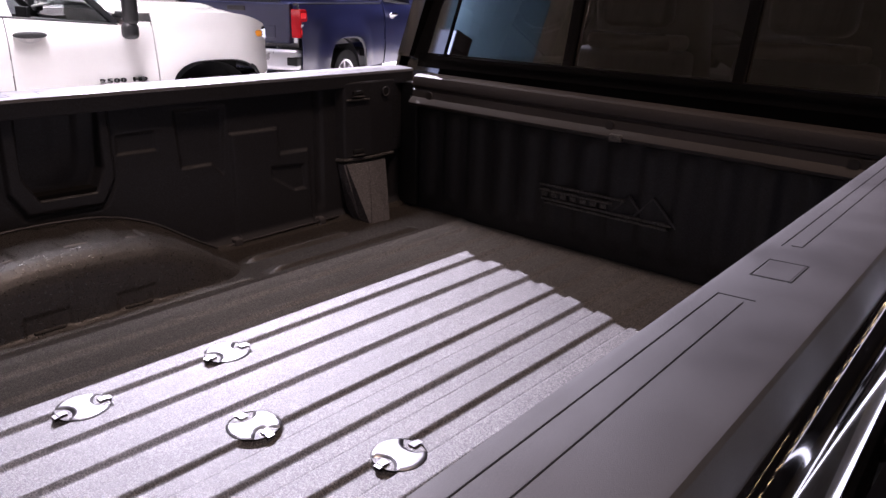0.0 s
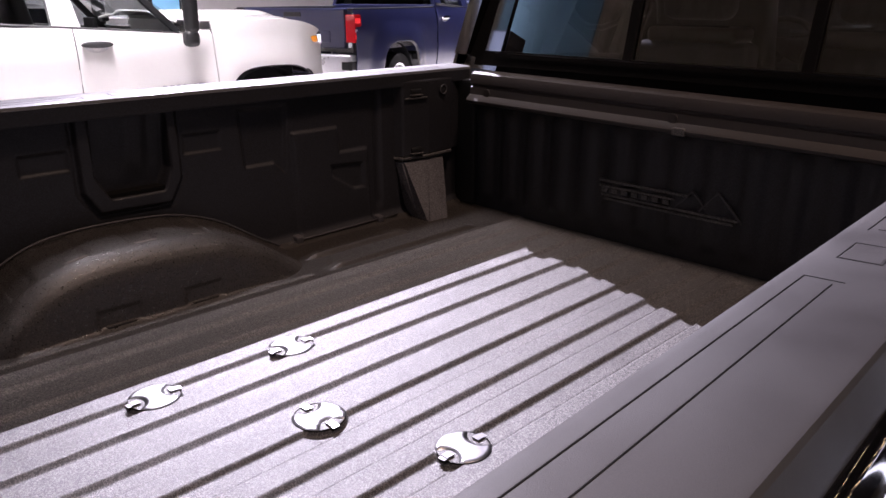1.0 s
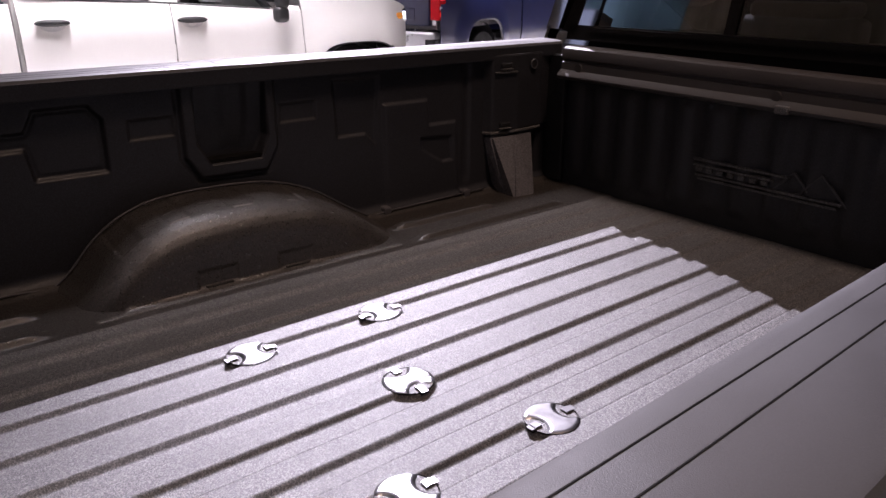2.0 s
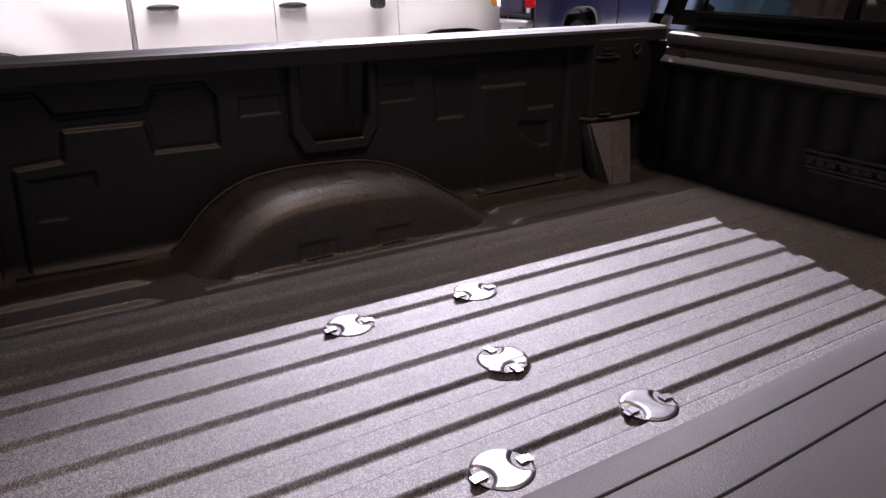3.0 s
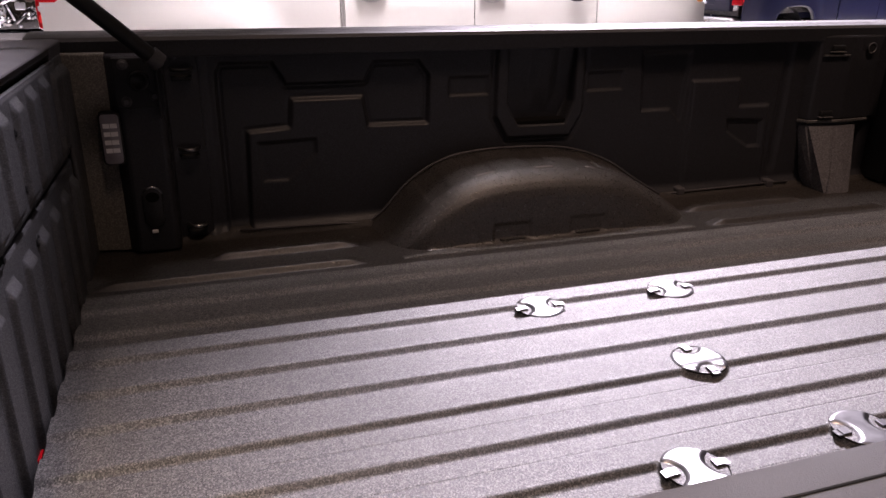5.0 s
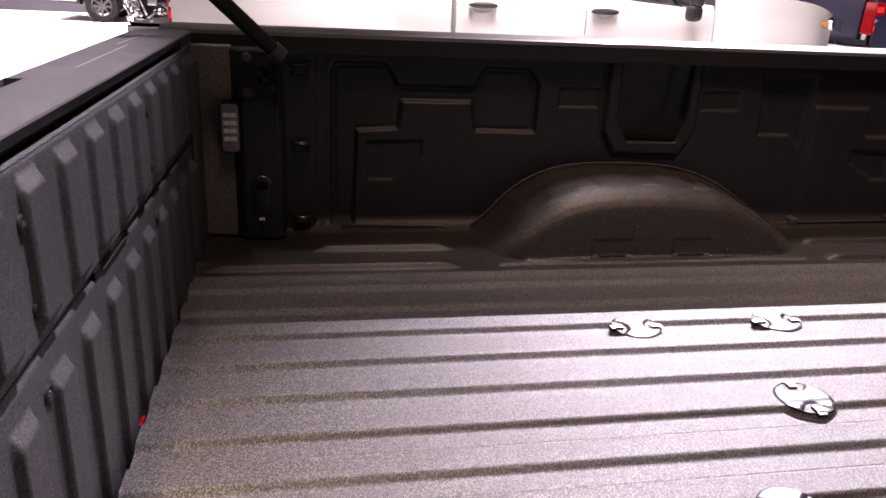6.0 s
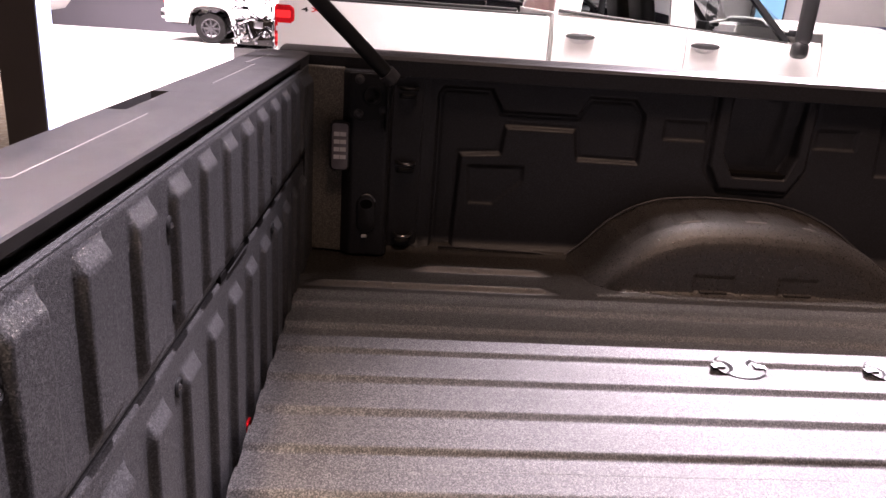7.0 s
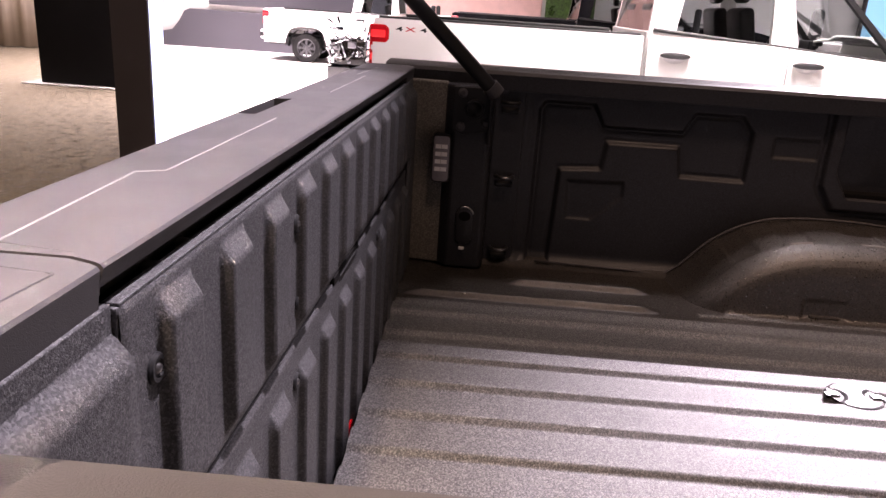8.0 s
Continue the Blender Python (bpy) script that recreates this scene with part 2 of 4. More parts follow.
def lathe(profile, centre, axis="x", n=40):
    """Turns (radius, offset) pairs round an axis through centre."""
    bm = bmesh.new()
    rings = []
    for k in range(n):
        a = 2 * math.pi * k / n
        ring = []
        for r, o in profile:
            p = (o, r * math.cos(a), r * math.sin(a)) if axis == "x" else (r * math.cos(a), r * math.sin(a), o)
            ring.append(bm.verts.new(Vector(centre) + Vector(p)))
        rings.append(ring)
    for k in range(n):
        a, b = rings[k], rings[(k + 1) % n]
        for i in range(len(profile) - 1):
            bm.faces.new((a[i], a[i + 1], b[i + 1], b[i]))
    bmesh.ops.remove_doubles(bm, verts=bm.verts, dist=1e-5)
    return bm


def pipe(points, r, n=12):
    """A round tube swept along points, closed into a ring where the ends meet."""
    pts = [Vector(p) for p in points]
    loop = (pts[0] - pts[-1]).length < 1e-4
    if loop:
        pts = pts[:-1]
    bm, rings, k = bmesh.new(), [], len(pts)
    up = None
    for i, p in enumerate(pts):
        a, b = (pts[i - 1], pts[(i + 1) % k]) if loop else (pts[max(i - 1, 0)], pts[min(i + 1, k - 1)])
        d = (b - a).normalized()
        if up is None:
            up = d.orthogonal().normalized()
        up = (up - d * up.dot(d)).normalized()
        w = d.cross(up)
        rings.append([bm.verts.new(p + r * (math.cos(t) * up + math.sin(t) * w)) for t in (2 * math.pi * m / n for m in range(n))])
    pairs = list(zip(rings, rings[1:])) + ([(rings[-1], rings[0])] if loop else [])
    for a, b in pairs:
        for m in range(n):
            bm.faces.new((a[m], a[(m + 1) % n], b[(m + 1) % n], b[m]))
    if not loop:
        bm.faces.new(rings[0])
        bm.faces.new(rings[-1][::-1])
    return bm


def inside(poly, Y, Z):
    """Signed distance to a polygon: positive inside."""
    P = np.array(poly, float)
    d = np.full(Y.shape, 1e9)
    odd = np.zeros(Y.shape, bool)
    for (ay, az), (by, bz) in zip(P, np.roll(P, -1, 0)):
        ey, ez = by - ay, bz - az
        t = np.clip(((Y - ay) * ey + (Z - az) * ez) / (ey * ey + ez * ez), 0, 1)
        d = np.minimum(d, np.hypot(Y - ay - t * ey, Z - az - t * ez))
        cross = (az > Z) != (bz > Z)
        with np.errstate(divide="ignore", invalid="ignore"):
            odd ^= cross & (Y < (by - ay) * (Z - az) / (bz - az if bz != az else 1e-9) + ay)
    return np.where(odd, d, -d)


def step(d, w):
    t = np.clip(d / w * 0.5 + 0.5, 0, 1)
    return t * t * (3 - 2 * t)


def letters(text, mat, parent, name, m, size, depth=0.004, wide=1.0):
    cu = bpy.data.curves.new("tmp", "FONT")
    cu.body, cu.size, cu.extrude, cu.align_x, cu.offset = text, size, depth, "CENTER", size * 0.016
    ob = bpy.data.objects.new("tmp", cu)
    me = bpy.data.meshes.new_from_object(ob)
    bm = bmesh.new()
    bm.from_mesh(me)
    bmesh.ops.remove_doubles(bm, verts=bm.verts, dist=1e-6)
    bm.transform(m @ Matrix.Diagonal((wide, 1, 1, 1)))
    bpy.data.objects.remove(ob)
    bpy.data.curves.remove(cu)
    bpy.data.meshes.remove(me)
    return part(name, bm, mat, parent)


# ---- the hall ----
EDGE_A, EDGE_DIR = Vector((-6.07, -3.2)), Vector((-0.909, -0.417))


def hall():
    x0, x1, y0, y1, h = -30, 14, -16, 26, 10
    part_floor = part("ground", box(x0, x1, y0, y1, -0.3, 0), CARPET)
    tagged(part_floor, "mottled brown carpet floor of the exhibition hall", "floor", kind="structure")
    a = EDGE_A - EDGE_DIR * 9
    b = EDGE_A + EDGE_DIR * 24
    stage = prism([(a.x, a.y), (a.x + 4, 24), (-28, 24), (b.x, b.y)], "z", 0.0, 0.012)
    tagged(part("floor_display", stage, FLOORW), "white glossy display floor panel", "floor", kind="structure")
    for nm, bm in (("wall_west", box(x0 - 0.2, x0, y0, y1, 0, h)), ("wall_east", box(x1, x1 + 0.2, y0, y1, 0, h)), ("wall_south", box(x0, x1, y0 - 0.2, y0, 0, h)), ("wall_north", box(x0, x1, y1, y1 + 0.2, 0, h))):
        tagged(part(nm, bm, GREYWALL), "plain grey hall wall", "wall", kind="structure")
    tagged(part("ceiling", box(x0, x1, y0, y1, h, h + 0.2), CEIL), "dark hall ceiling", "ceiling", kind="structure")


hall()


def drape(name, p, q, height):
    p, q = Vector(p), Vector(q)
    n = int((q - p).length / 0.05)
    side = Vector((-(q - p).y, (q - p).x)).normalized()
    us = np.linspace(0, 1, n)

    def place(U, V):
        s = U * (q - p).length
        off = 0.06 * np.sin(s * 14) + 0.03 * np.sin(s * 31 + 1)
        off = off * (1 - 0.4 * V)
        return p.x + U * (q.x - p.x) + side.x * off, p.y + U * (q.y - p.y) + side.y * off, 0.02 + V * height

    ob = part(name, thick(sheet(us, np.linspace(0, 1, 6), place), 0.01), DRAPE, smooth=True)
    return tagged(ob, "tall pleated beige drape hanging to the carpet", "curtain")


drape("drape", (-15.5, -12.5), (12, -12.5), 9.4)
drape("drape", (-17, -7.6), (-15.5, -12.5), 6.0)


# ---- pickup trucks ----
def arch_r(dy, dz):
    """Distance from a wheel's centre in the squarish measure of the arch."""
    return (np.abs(dy) ** 3.4 + np.abs(dz) ** 3.4) ** (1 / 3.4)


def side_x(y, z, flare):
    """Half width of the body at a height, with flared wheel arches."""
    x = 1.02 - 0.09 * np.clip((z - 1.12) / 0.4, 0, 2) ** 2 - 0.05 * np.clip((0.85 - z) / 0.4, 0, 2) ** 2
    for c in (1.28, 5.77):
        r = arch_r(y - c, z - 0.43)
        x = x + flare * 0.03 * step(0.72 - r, 0.16)
    return x - 0.16 * np.clip((y - 6.05) / 0.5, 0, 1) ** 2


def belt(y):
    """Height of the window line, falling gently towards the hood."""
    return 1.485 - 0.068 * np.clip(y - 2.56, 0, 2.4)


def wheel(truck, o, sx, cy, rim_mat):
    c = Vector(o) + Vector((sx * 0.87, cy, 0.41))
    tyre = part("wheel", lathe([(0.25, -0.12), (0.34, -0.14), (0.395, -0.135), (0.41, -0.10), (0.41, 0.10), (0.395, 0.135), (0.34, 0.14), (0.25, 0.12)], c), RUBBER, truck, smooth=True, auto=40)
    rim = lathe([(0.26, 0.125 * sx), (0.235, 0.115 * sx), (0.225, 0.04 * sx), (0.25, -0.1 * sx)], c)
    part("rim", rim, rim_mat, tyre, "machined alloy rim", smooth=True, auto=40)
    for k in range(8):
        a = 2 * math.pi * k / 8
        sp = prism([(-0.03, 0.05), (0.03, 0.05), (0.022, 0.235), (-0.022, 0.235)], "x", 0.06 * sx, 0.105 * sx, 0.006)
        part("spoke", turned(sp, Matrix.Translation(c) @ Matrix.Rotation(a, 4, "X")), rim_mat, tyre)
    part("hub", cyl(c + Vector((0.05 * sx, 0, 0)), c + Vector((0.125 * sx, 0, 0)), 0.06, 0.05), rim_mat, tyre)
    part("brake_disc", cyl(c + Vector((0.0, 0, 0)), c + Vector((0.02 * sx, 0, 0)), 0.2), TRIM, tyre)


def seat(name, truck, x, y, mat):
    s = part(name, box(x - 0.25, x + 0.25, y - 0.05, y + 0.5, 1.02, 1.18, 0.05, 3), mat, truck, smooth=True)
    back = turned(box(x - 0.24, x + 0.24, -0.07, 0.07, 0.0, 0.62, 0.05, 3), Matrix.Translation((0, y, 1.12)) @ Matrix.Rotation(radians(12), 4, "X"))
    part("seat_back", back, mat, s, smooth=True)
    head = turned(box(x - 0.13, x + 0.13, -0.05, 0.05, 0.66, 0.86, 0.045, 3), Matrix.Translation((0, y, 1.12)) @ Matrix.Rotation(radians(10), 4, "X"))
    part("headrest", head, mat, s, smooth=True)


def pickup(name, o, paint, label, open_bed=False, trim_mat=TRIM, handle=TRIM, decals=False, rim_mat=ALLOY):
    o = Vector(o)
    T = thing(name, o, label, "pickup truck")
    ox, oy = o.x, o.y
    flare = 1.0 if open_bed else 1.8
    rear0 = 0.0 if open_bed else 0.06

    def skin(nm, sx, y0, y1, z1, mat=paint, z0=0.52, under_glass=False):
        ys = np.arange(y0, y1 + 1e-6, (y1 - y0) / round((y1 - y0) / 0.03))
        zs = np.linspace(z0, z1, 34)

        def place(Y, Z):
            Y2, Z2 = Y.copy(), Z.copy()
            for c in (1.28, 5.77):
                r = arch_r(Y - c, Z - 0.43) + 1e-9
                m = (r < 0.555) & (r > 0.495)
                Y2 = np.where(m, c + (Y - c) / r * 0.555, Y2)
                Z2 = np.where(m, 0.43 + (Z - 0.43) / r * 0.555, Z2)
            if nm == "front_fender":
                top = z1 - 0.12 * np.clip((Y2 - 5.85) / 0.65, 0, 1) ** 2.4
                Z2 = np.where(Z2 > 1.05, 1.05 + (Z2 - 1.05) * (top - 1.05) / (z1 - 1.05), Z2)
            if under_glass:
                Z2 = z0 + (Z2 - z0) * (belt(Y2) - z0) / (z1 - z0)
            return ox + sx * side_x(Y2, Z2, flare), Y2 + oy, Z2

        def keep(co):
            ok = np.ones(len(co), bool)
            for c in (1.28, 5.77):
                ok &= arch_r(co[:, 1] - oy - c, co[:, 2] - 0.43) > 0.55
            return ok

        return part(nm, backed(sheet(ys, zs, place, keep), -0.014 * sx), mat, T, smooth=True, auto=50)

    for sx in (-1, 1):
        skin("bed_side", sx, 0.02 + rear0, 2.52, 1.325 if open_bed else 1.425)
        rear = skin("rear_door", sx, 2.565, 3.81, 1.50, under_glass=True)
        front = skin("front_door", sx, 3.820, 5.12, 1.50, under_glass=True)
        skin("front_fender", sx, 5.130, 6.50, 1.445)
        part("cowl_side", thick(sheet(np.linspace(4.80, 5.135, 6), np.linspace(0, 1, 4), lambda Y, V: (ox + sx * (0.955 - 0.03 * V), oy + Y, belt(Y) - 0.02 + (0.05 + 0.03 * (5.135 - Y)) * V)), 0.012), paint, T, smooth=True)
        for c in (1.28, 5.77):
            arc = [(ox + sx * (1.03 + 0.012), oy + c + 0.565 * math.cos(a) / arch_r(math.cos(a), math.sin(a)), 0.43 + 0.565 * math.sin(a) / arch_r(math.cos(a), math.sin(a))) for a in np.linspace(0.05, math.pi - 0.05, 18)]
            part("arch_lip", pipe(arc, 0.022, 8), trim_mat, T, smooth=True)
            liner = lathe([(0.53, sx * 0.95), (0.53, sx * 0.68)], (ox, oy + c, 0.43), n=36)
            bmesh.ops.delete(liner, geom=[v for v in liner.verts if v.co.z < 0.4], context="VERTS")
            part("arch_liner", liner, TRIM, T, smooth=True)
            wheel(T, o, sx, c, rim_mat)
        for door, hy, hz in ((rear, 2.81, 1.272), (front, 3.99, 1.262)):
            hx = ox + sx * 1.03
            grip = [(oy + hy + 0.135 * math.copysign(abs(math.cos(a)) ** 0.7, math.cos(a)), hz + 0.027 * math.sin(a)) for a in np.linspace(0, 2 * math.pi, 28, endpoint=False)]
            h = part("handle", prism(grip, "x", hx - 0.02, hx + 0.025, 0.006), handle, door, "dark door handle", smooth=True)
            part("handle_cup", turned(lathe([(0.0, -0.012 * sx), (0.06, -0.006 * sx), (0.078, 0.0)], (0, 0, 0), "x", 20), Matrix.Translation((hx - sx * 0.008, oy + hy, hz - 0.022)) @ Matrix.Diagonal((1, 1.3, 0.6, 1))), CUP, door, smooth=True)
        mx = ox + sx * 1.10
        mir = part("mirror", box(mx - 0.005, mx + 0.125, oy + 4.77, oy + 4.90, 1.34, 1.80, 0.05, 3), TRIM, T, "black towing mirror", smooth=True)
        part("mirror_arm", box(ox + sx * 0.95 - 0.1, ox + sx * 0.95 + 0.1, oy + 4.80, oy + 4.88, 1.40, 1.46, 0.02), TRIM, mir)
        part("mirror_cap", box(mx - 0.005, mx + 0.125, oy + 4.75, oy + 4.89, 1.215, 1.365, 0.045, 3), TRIM, mir, smooth=True)
        # window posts
        bx, rx = ox + sx * 0.955, ox + sx * 0.80
        for nm, ya, yb, ta, tb in (("rear_pillar", 2.565, 2.80, 2.62, 2.90), ("middle_pillar", 3.66, 3.90, 3.66, 3.80), ("front_pillar", 4.78, 4.86, 4.14, 4.20)):
            bm = bmesh.new()
            vs = []
            for t, (xa, za, u, w) in enumerate(((bx, belt(ya) - 0.01, ya, yb), (rx, 2.0, ta, tb))):
                for dx, yy in ((0, u), (0, w), (-0.06 * sx, w), (-0.06 * sx, u)):
                    vs.append(bm.verts.new((xa + dx, oy + yy, za)))
            for f in ((0, 1, 2, 3), (7, 6, 5, 4), (0, 4, 5, 1), (1, 5, 6, 2), (2, 6, 7, 3), (3, 7, 4, 0)):
                bm.faces.new([vs[k] for k in f])
            part(nm, bm, TRIM if nm == "front_pillar" else paint, T)
        for nm, q in (("side_glass", ((2.79, 1.465), (3.68, 1.40), (3.68, 1.98), (2.88, 1.98))), ("side_glass", ((3.88, 1.39), (4.80, 1.325), (4.16, 1.98), (3.78, 1.98)))):
            bm = bmesh.new()
            f = bm.faces.new([bm.verts.new((bx + (rx - bx) * (z - 1.49) / 0.51 - sx * 0.03, oy + y, z)) for y, z in q])
            g = part(nm, bm, TINTED if open_bed else GLASS, T)
            g.visible_shadow = False
        part("belt_trim", cyl((ox + sx * 0.955, oy + 2.60, belt(2.60) + 0.002), (ox + sx * 0.955, oy + 4.80, belt(4.80) + 0.002), 0.017, n=10), TRIM, T)
        # rear lamp and front lamp
        lx = ox + sx * (0.965 if open_bed else 0.93)
        ly = oy + rear0
        lamp = part("tail_light", prism([(-0.01, 1.01), (0.10, 1.01), (0.11, 1.06), (0.075, 1.13), (0.075, 1.19), (0.15, 1.21), (0.17, 1.24), (0.165, 1.34), (0.13, 1.37), (-0.01, 1.37)], "x", lx - 0.06, lx + 0.085, 0.012), RED, T, "red tail light")
        lamp.location.y = ly - (0.12 if open_bed else 0)
        for nm, z0, z1, mt, lb in (("lens", 1.255, 1.325, RED_GLOW, "bright red lens"), ("lens", 1.14, 1.19, LABELM, "white reversing lens"), ("lens", 1.05, 1.12, RED_GLOW, "bright red lens")):
            part(nm, box(lx - 0.03, lx + 0.089, 0.0, 0.065 if z0 < 1.25 else 0.135, z0, z1, 0.012), mt, lamp, lb)
        fl = part("headlight", box(ox + sx * 0.78 - 0.16, ox + sx * 0.78 + 0.13, oy + 6.30, oy + 6.52, 1.16, 1.30, 0.03), CHROME, T)
        part("marker", box(ox + sx * 0.93 - 0.04, ox + sx * 0.93 + 0.035, oy + 6.30, oy + 6.42, 1.19, 1.26, 0.02), AMBER, fl, "amber corner marker")
    # roof, hood, nose, glass
    roof = sheet(np.linspace(-0.82, 0.82, 24), np.linspace(2.62, 4.2, 24), lambda X, Y: (ox + X, oy + Y, 2.03 - 0.06 * (np.abs(X) / 0.82) ** 4 - 0.05 * np.abs((Y - 3.4) / 0.8) ** 4))
    part("roof", thick(roof, 0.04), paint, T, smooth=True)
    hood = sheet(np.linspace(-0.93, 0.93, 36), np.linspace(4.78, 6.42, 30), lambda X, Y: (ox + X * (1 - 0.1 * ((Y - 4.78) / 1.64) ** 2), oy + Y, 1.50 - 0.02 * ((Y - 4.78) / 1.64) ** 2 - 0.05 * (np.abs(X) / 0.93) ** 3 - 0.12 * np.clip((Y - 6.05) / 0.37, 0, 1) ** 2 + 0.04 * step(0.45 - np.abs(X), 0.1) * step(6.2 - Y, 0.2)))
    part("hood", thick(hood, 0.02), paint, T, smooth=True)
    part("grille", box(ox - 0.75, ox + 0.75, oy + 6.36, oy + 6.52, 0.85, 1.25, 0.03), TRIM, T)
    part("front_bumper", box(ox - 0.98, ox + 0.98, oy + 6.40, oy + 6.66, 0.50, 0.82, 0.06, 3), CHROME, T, smooth=True)
    for nm, y0, z0, y1, z1, w0, w1, gm in (("windshield", 4.83, 1.45, 4.12, 1.99, 0.90, 0.76, GLASS),):
        bm = bmesh.new()
        bm.faces.new([bm.verts.new(v) for v in ((ox - w0, oy + y0, z0), (ox + w0, oy + y0, z0), (ox + w1, oy + y1, z1), (ox - w1, oy + y1, z1))])
        g = part(nm, bm, gm, T)
        g.visible_shadow = False
    # chassis and cab shell
    part("chassis", box(ox - 0.55, ox + 0.55, oy + 0.1, oy + 6.3, 0.45, 0.72, 0.03), TRIM, T)
    part("cab_floor", box(ox - 0.93, ox + 0.93, oy + 2.56, oy + 4.8, 0.62, 0.72), TRIM, T)
    part("engine_bay", box(ox - 0.6, ox + 0.6, oy + 4.85, oy + 6.3, 0.75, 1.30), TRIM, T)
    dash = part("dashboard", box(ox - 0.9, ox + 0.9, oy + 4.35, oy + 4.82, 1.05, 1.34, 0.06, 3), SEAT, T, smooth=True)
    part("dash_screen", box(ox - 0.13, ox + 0.13, oy + 4.32, oy + 4.36, 1.32, 1.47, 0.01), TRIM, dash)
    ring = [(ox - 0.42 + 0.19 * math.cos(a), oy + 4.18 + 0.07 * math.sin(a), 1.40 + 0.18 * math.sin(a)) for a in np.linspace(0, 2 * math.pi, 17)]
    part("steering_wheel", pipe(ring, 0.016, 8), SEAT, T, smooth=True)
    for sxx in (-0.42, 0.42):
        seat("front_seat", T, ox + sxx, oy + 3.62, SEAT)
        if not open_bed:
            seat("rear_seat", T, ox + sxx, oy + 2.80, SEAT)
    # cab back wall and rear glass
    part("cab_back", box(ox - 0.95, ox + 0.95, oy + 2.54, oy + 2.60, 0.75, 1.47, 0.01), paint, T) if not open_bed else None
    if not open_bed:
        bm = bmesh.new()
        bm.faces.new([bm.verts.new(v) for v in ((ox - 0.88, oy + 2.57, 1.47), (ox + 0.88, oy + 2.57, 1.47), (ox + 0.76, oy + 2.70, 1.99), (ox - 0.76, oy + 2.70, 1.99))])
        part("rear_glass", bm, DARKGLASS, T)
        part("bed_floor", box(ox - 0.9, ox + 0.9, oy + 0.18, oy + 2.5, 0.88, 0.94), LINER, T)
        part("bed_front", box(ox - 0.88, ox + 0.88, oy + 2.44, oy + 2.5, 0.94, 1.41, 0.01), paint, T)
        gate = part("tailgate", box(ox - 0.83, ox + 0.83, oy + 0.1, oy + 0.19, 0.93, 1.44, 0.02), paint, T)
        part("gate_recess", box(ox - 0.6, ox + 0.6, oy + 0.094, oy + 0.12, 1.0, 1.16, 0.01), paint, gate)
        part("gate_handle", box(ox - 0.14, ox + 0.14, oy + 0.086, oy + 0.12, 1.33, 1.39, 0.01), TRIM, gate)
        for sx in (-1, 1):
            part("rail_cap", box(ox + sx * 0.91 - 0.055, ox + sx * 0.91 + 0.055, oy + 0.12, oy + 2.5, 1.41, 1.445, 0.012), TRIM, T)
            part("inner_side", box(ox + sx * 0.89 - 0.01, ox + sx * 0.89 + 0.01, oy + 0.18, oy + 2.5, 0.94, 1.41), LINER, T)
    bump = part("rear_bumper", box(ox - 0.99, ox + 0.99, oy - 0.10 + rear0, oy + 0.10 + rear0, 0.60, 0.86, 0.05, 3), BRIGHTRIM if not open_bed else BLACK, T, "chrome rear bumper", smooth=True)
    for sx in (-1, 1):
        part("step_slot", box(ox + sx * 0.9 - 0.06, ox + sx * 0.9 + 0.1, oy - 0.105 + rear0, oy + 0.06 + rear0, 0.66, 0.78, 0.02), TRIM, bump)
    if decals:
        for k, ch in enumerate("2500 HD"):
            if ch != " ":
                m = Matrix.Translation((ox + 1.0225, oy + 4.77 + 0.066 * (k - 3), 0.818)) @ Matrix.Rotation(radians(90), 4, "Z") @ Matrix.Rotation(radians(90), 4, "X")
                letters(ch, TRIM, T, "lettering", m, 0.056, depth=0.02, wide=1.95)
        for ch, dy, mt in (("4", 0.32, TRIM), ("X", 0.42, RED), ("4", 0.54, TRIM)):
            m = Matrix.Translation((ox + 1.018, oy + dy, 1.322)) @ Matrix.Rotation(radians(90), 4, "Z") @ Matrix.Rotation(radians(90), 4, "X")
            letters(ch, mt, T, "lettering", m, 0.054, wide=2.4)
    return T


pickup("pickup_truck", (-7.03, -0.92, 0), WHITE, "glossy white crew cab pickup parked on the white display floor", decals=True)
blue = pickup("pickup_truck", (-8.34, 6.63, 0), BLUE, "deep blue crew cab pickup with chrome bumper on display", handle=CHROME, trim_mat=GREYPL, rim_mat=BRIGHTRIM)
blue.scale = (1.05, 1.05, 1.05)
blue.rotation_euler = (0, 0, radians(20))
far = pickup("pickup_truck", (-18.2, -5.2, 0), WHITE, "small white pickup on the far side of the display floor", rim_mat=DARKRIM)
far.scale = (0.85, 0.85, 0.85)
pickup("pickup_truck", (-15.5, -0.6, 0), BLACK, "black pickup parked behind the white pickup")

# ---- the black pickup whose open bed is filmed ----
OWN = pickup("pickup_truck", (-0.03, -0.10, 0), BLACK, "glossy black crew cab pickup with an open spray-lined bed", open_bed=True)
FL, YB, XW = 0.94, 2.39, 0.885
PITCH, GROOVE, RIB = 0.1075, -0.31, 0.0098
COVERS = ((-0.290, 1.241, 90), (-0.287, 0.925, 90), (0.250, 1.228, 90), (0.257, 0.915, 90), (-0.006, 1.110, 0))


def spaced(v, least=0.0012):
    """Drops values that lie closer than least to the one before."""
    out = [v[0]]
    for a in v[1:]:
        if a - out[-1] > least:
            out.append(a)
    return np.array(out)


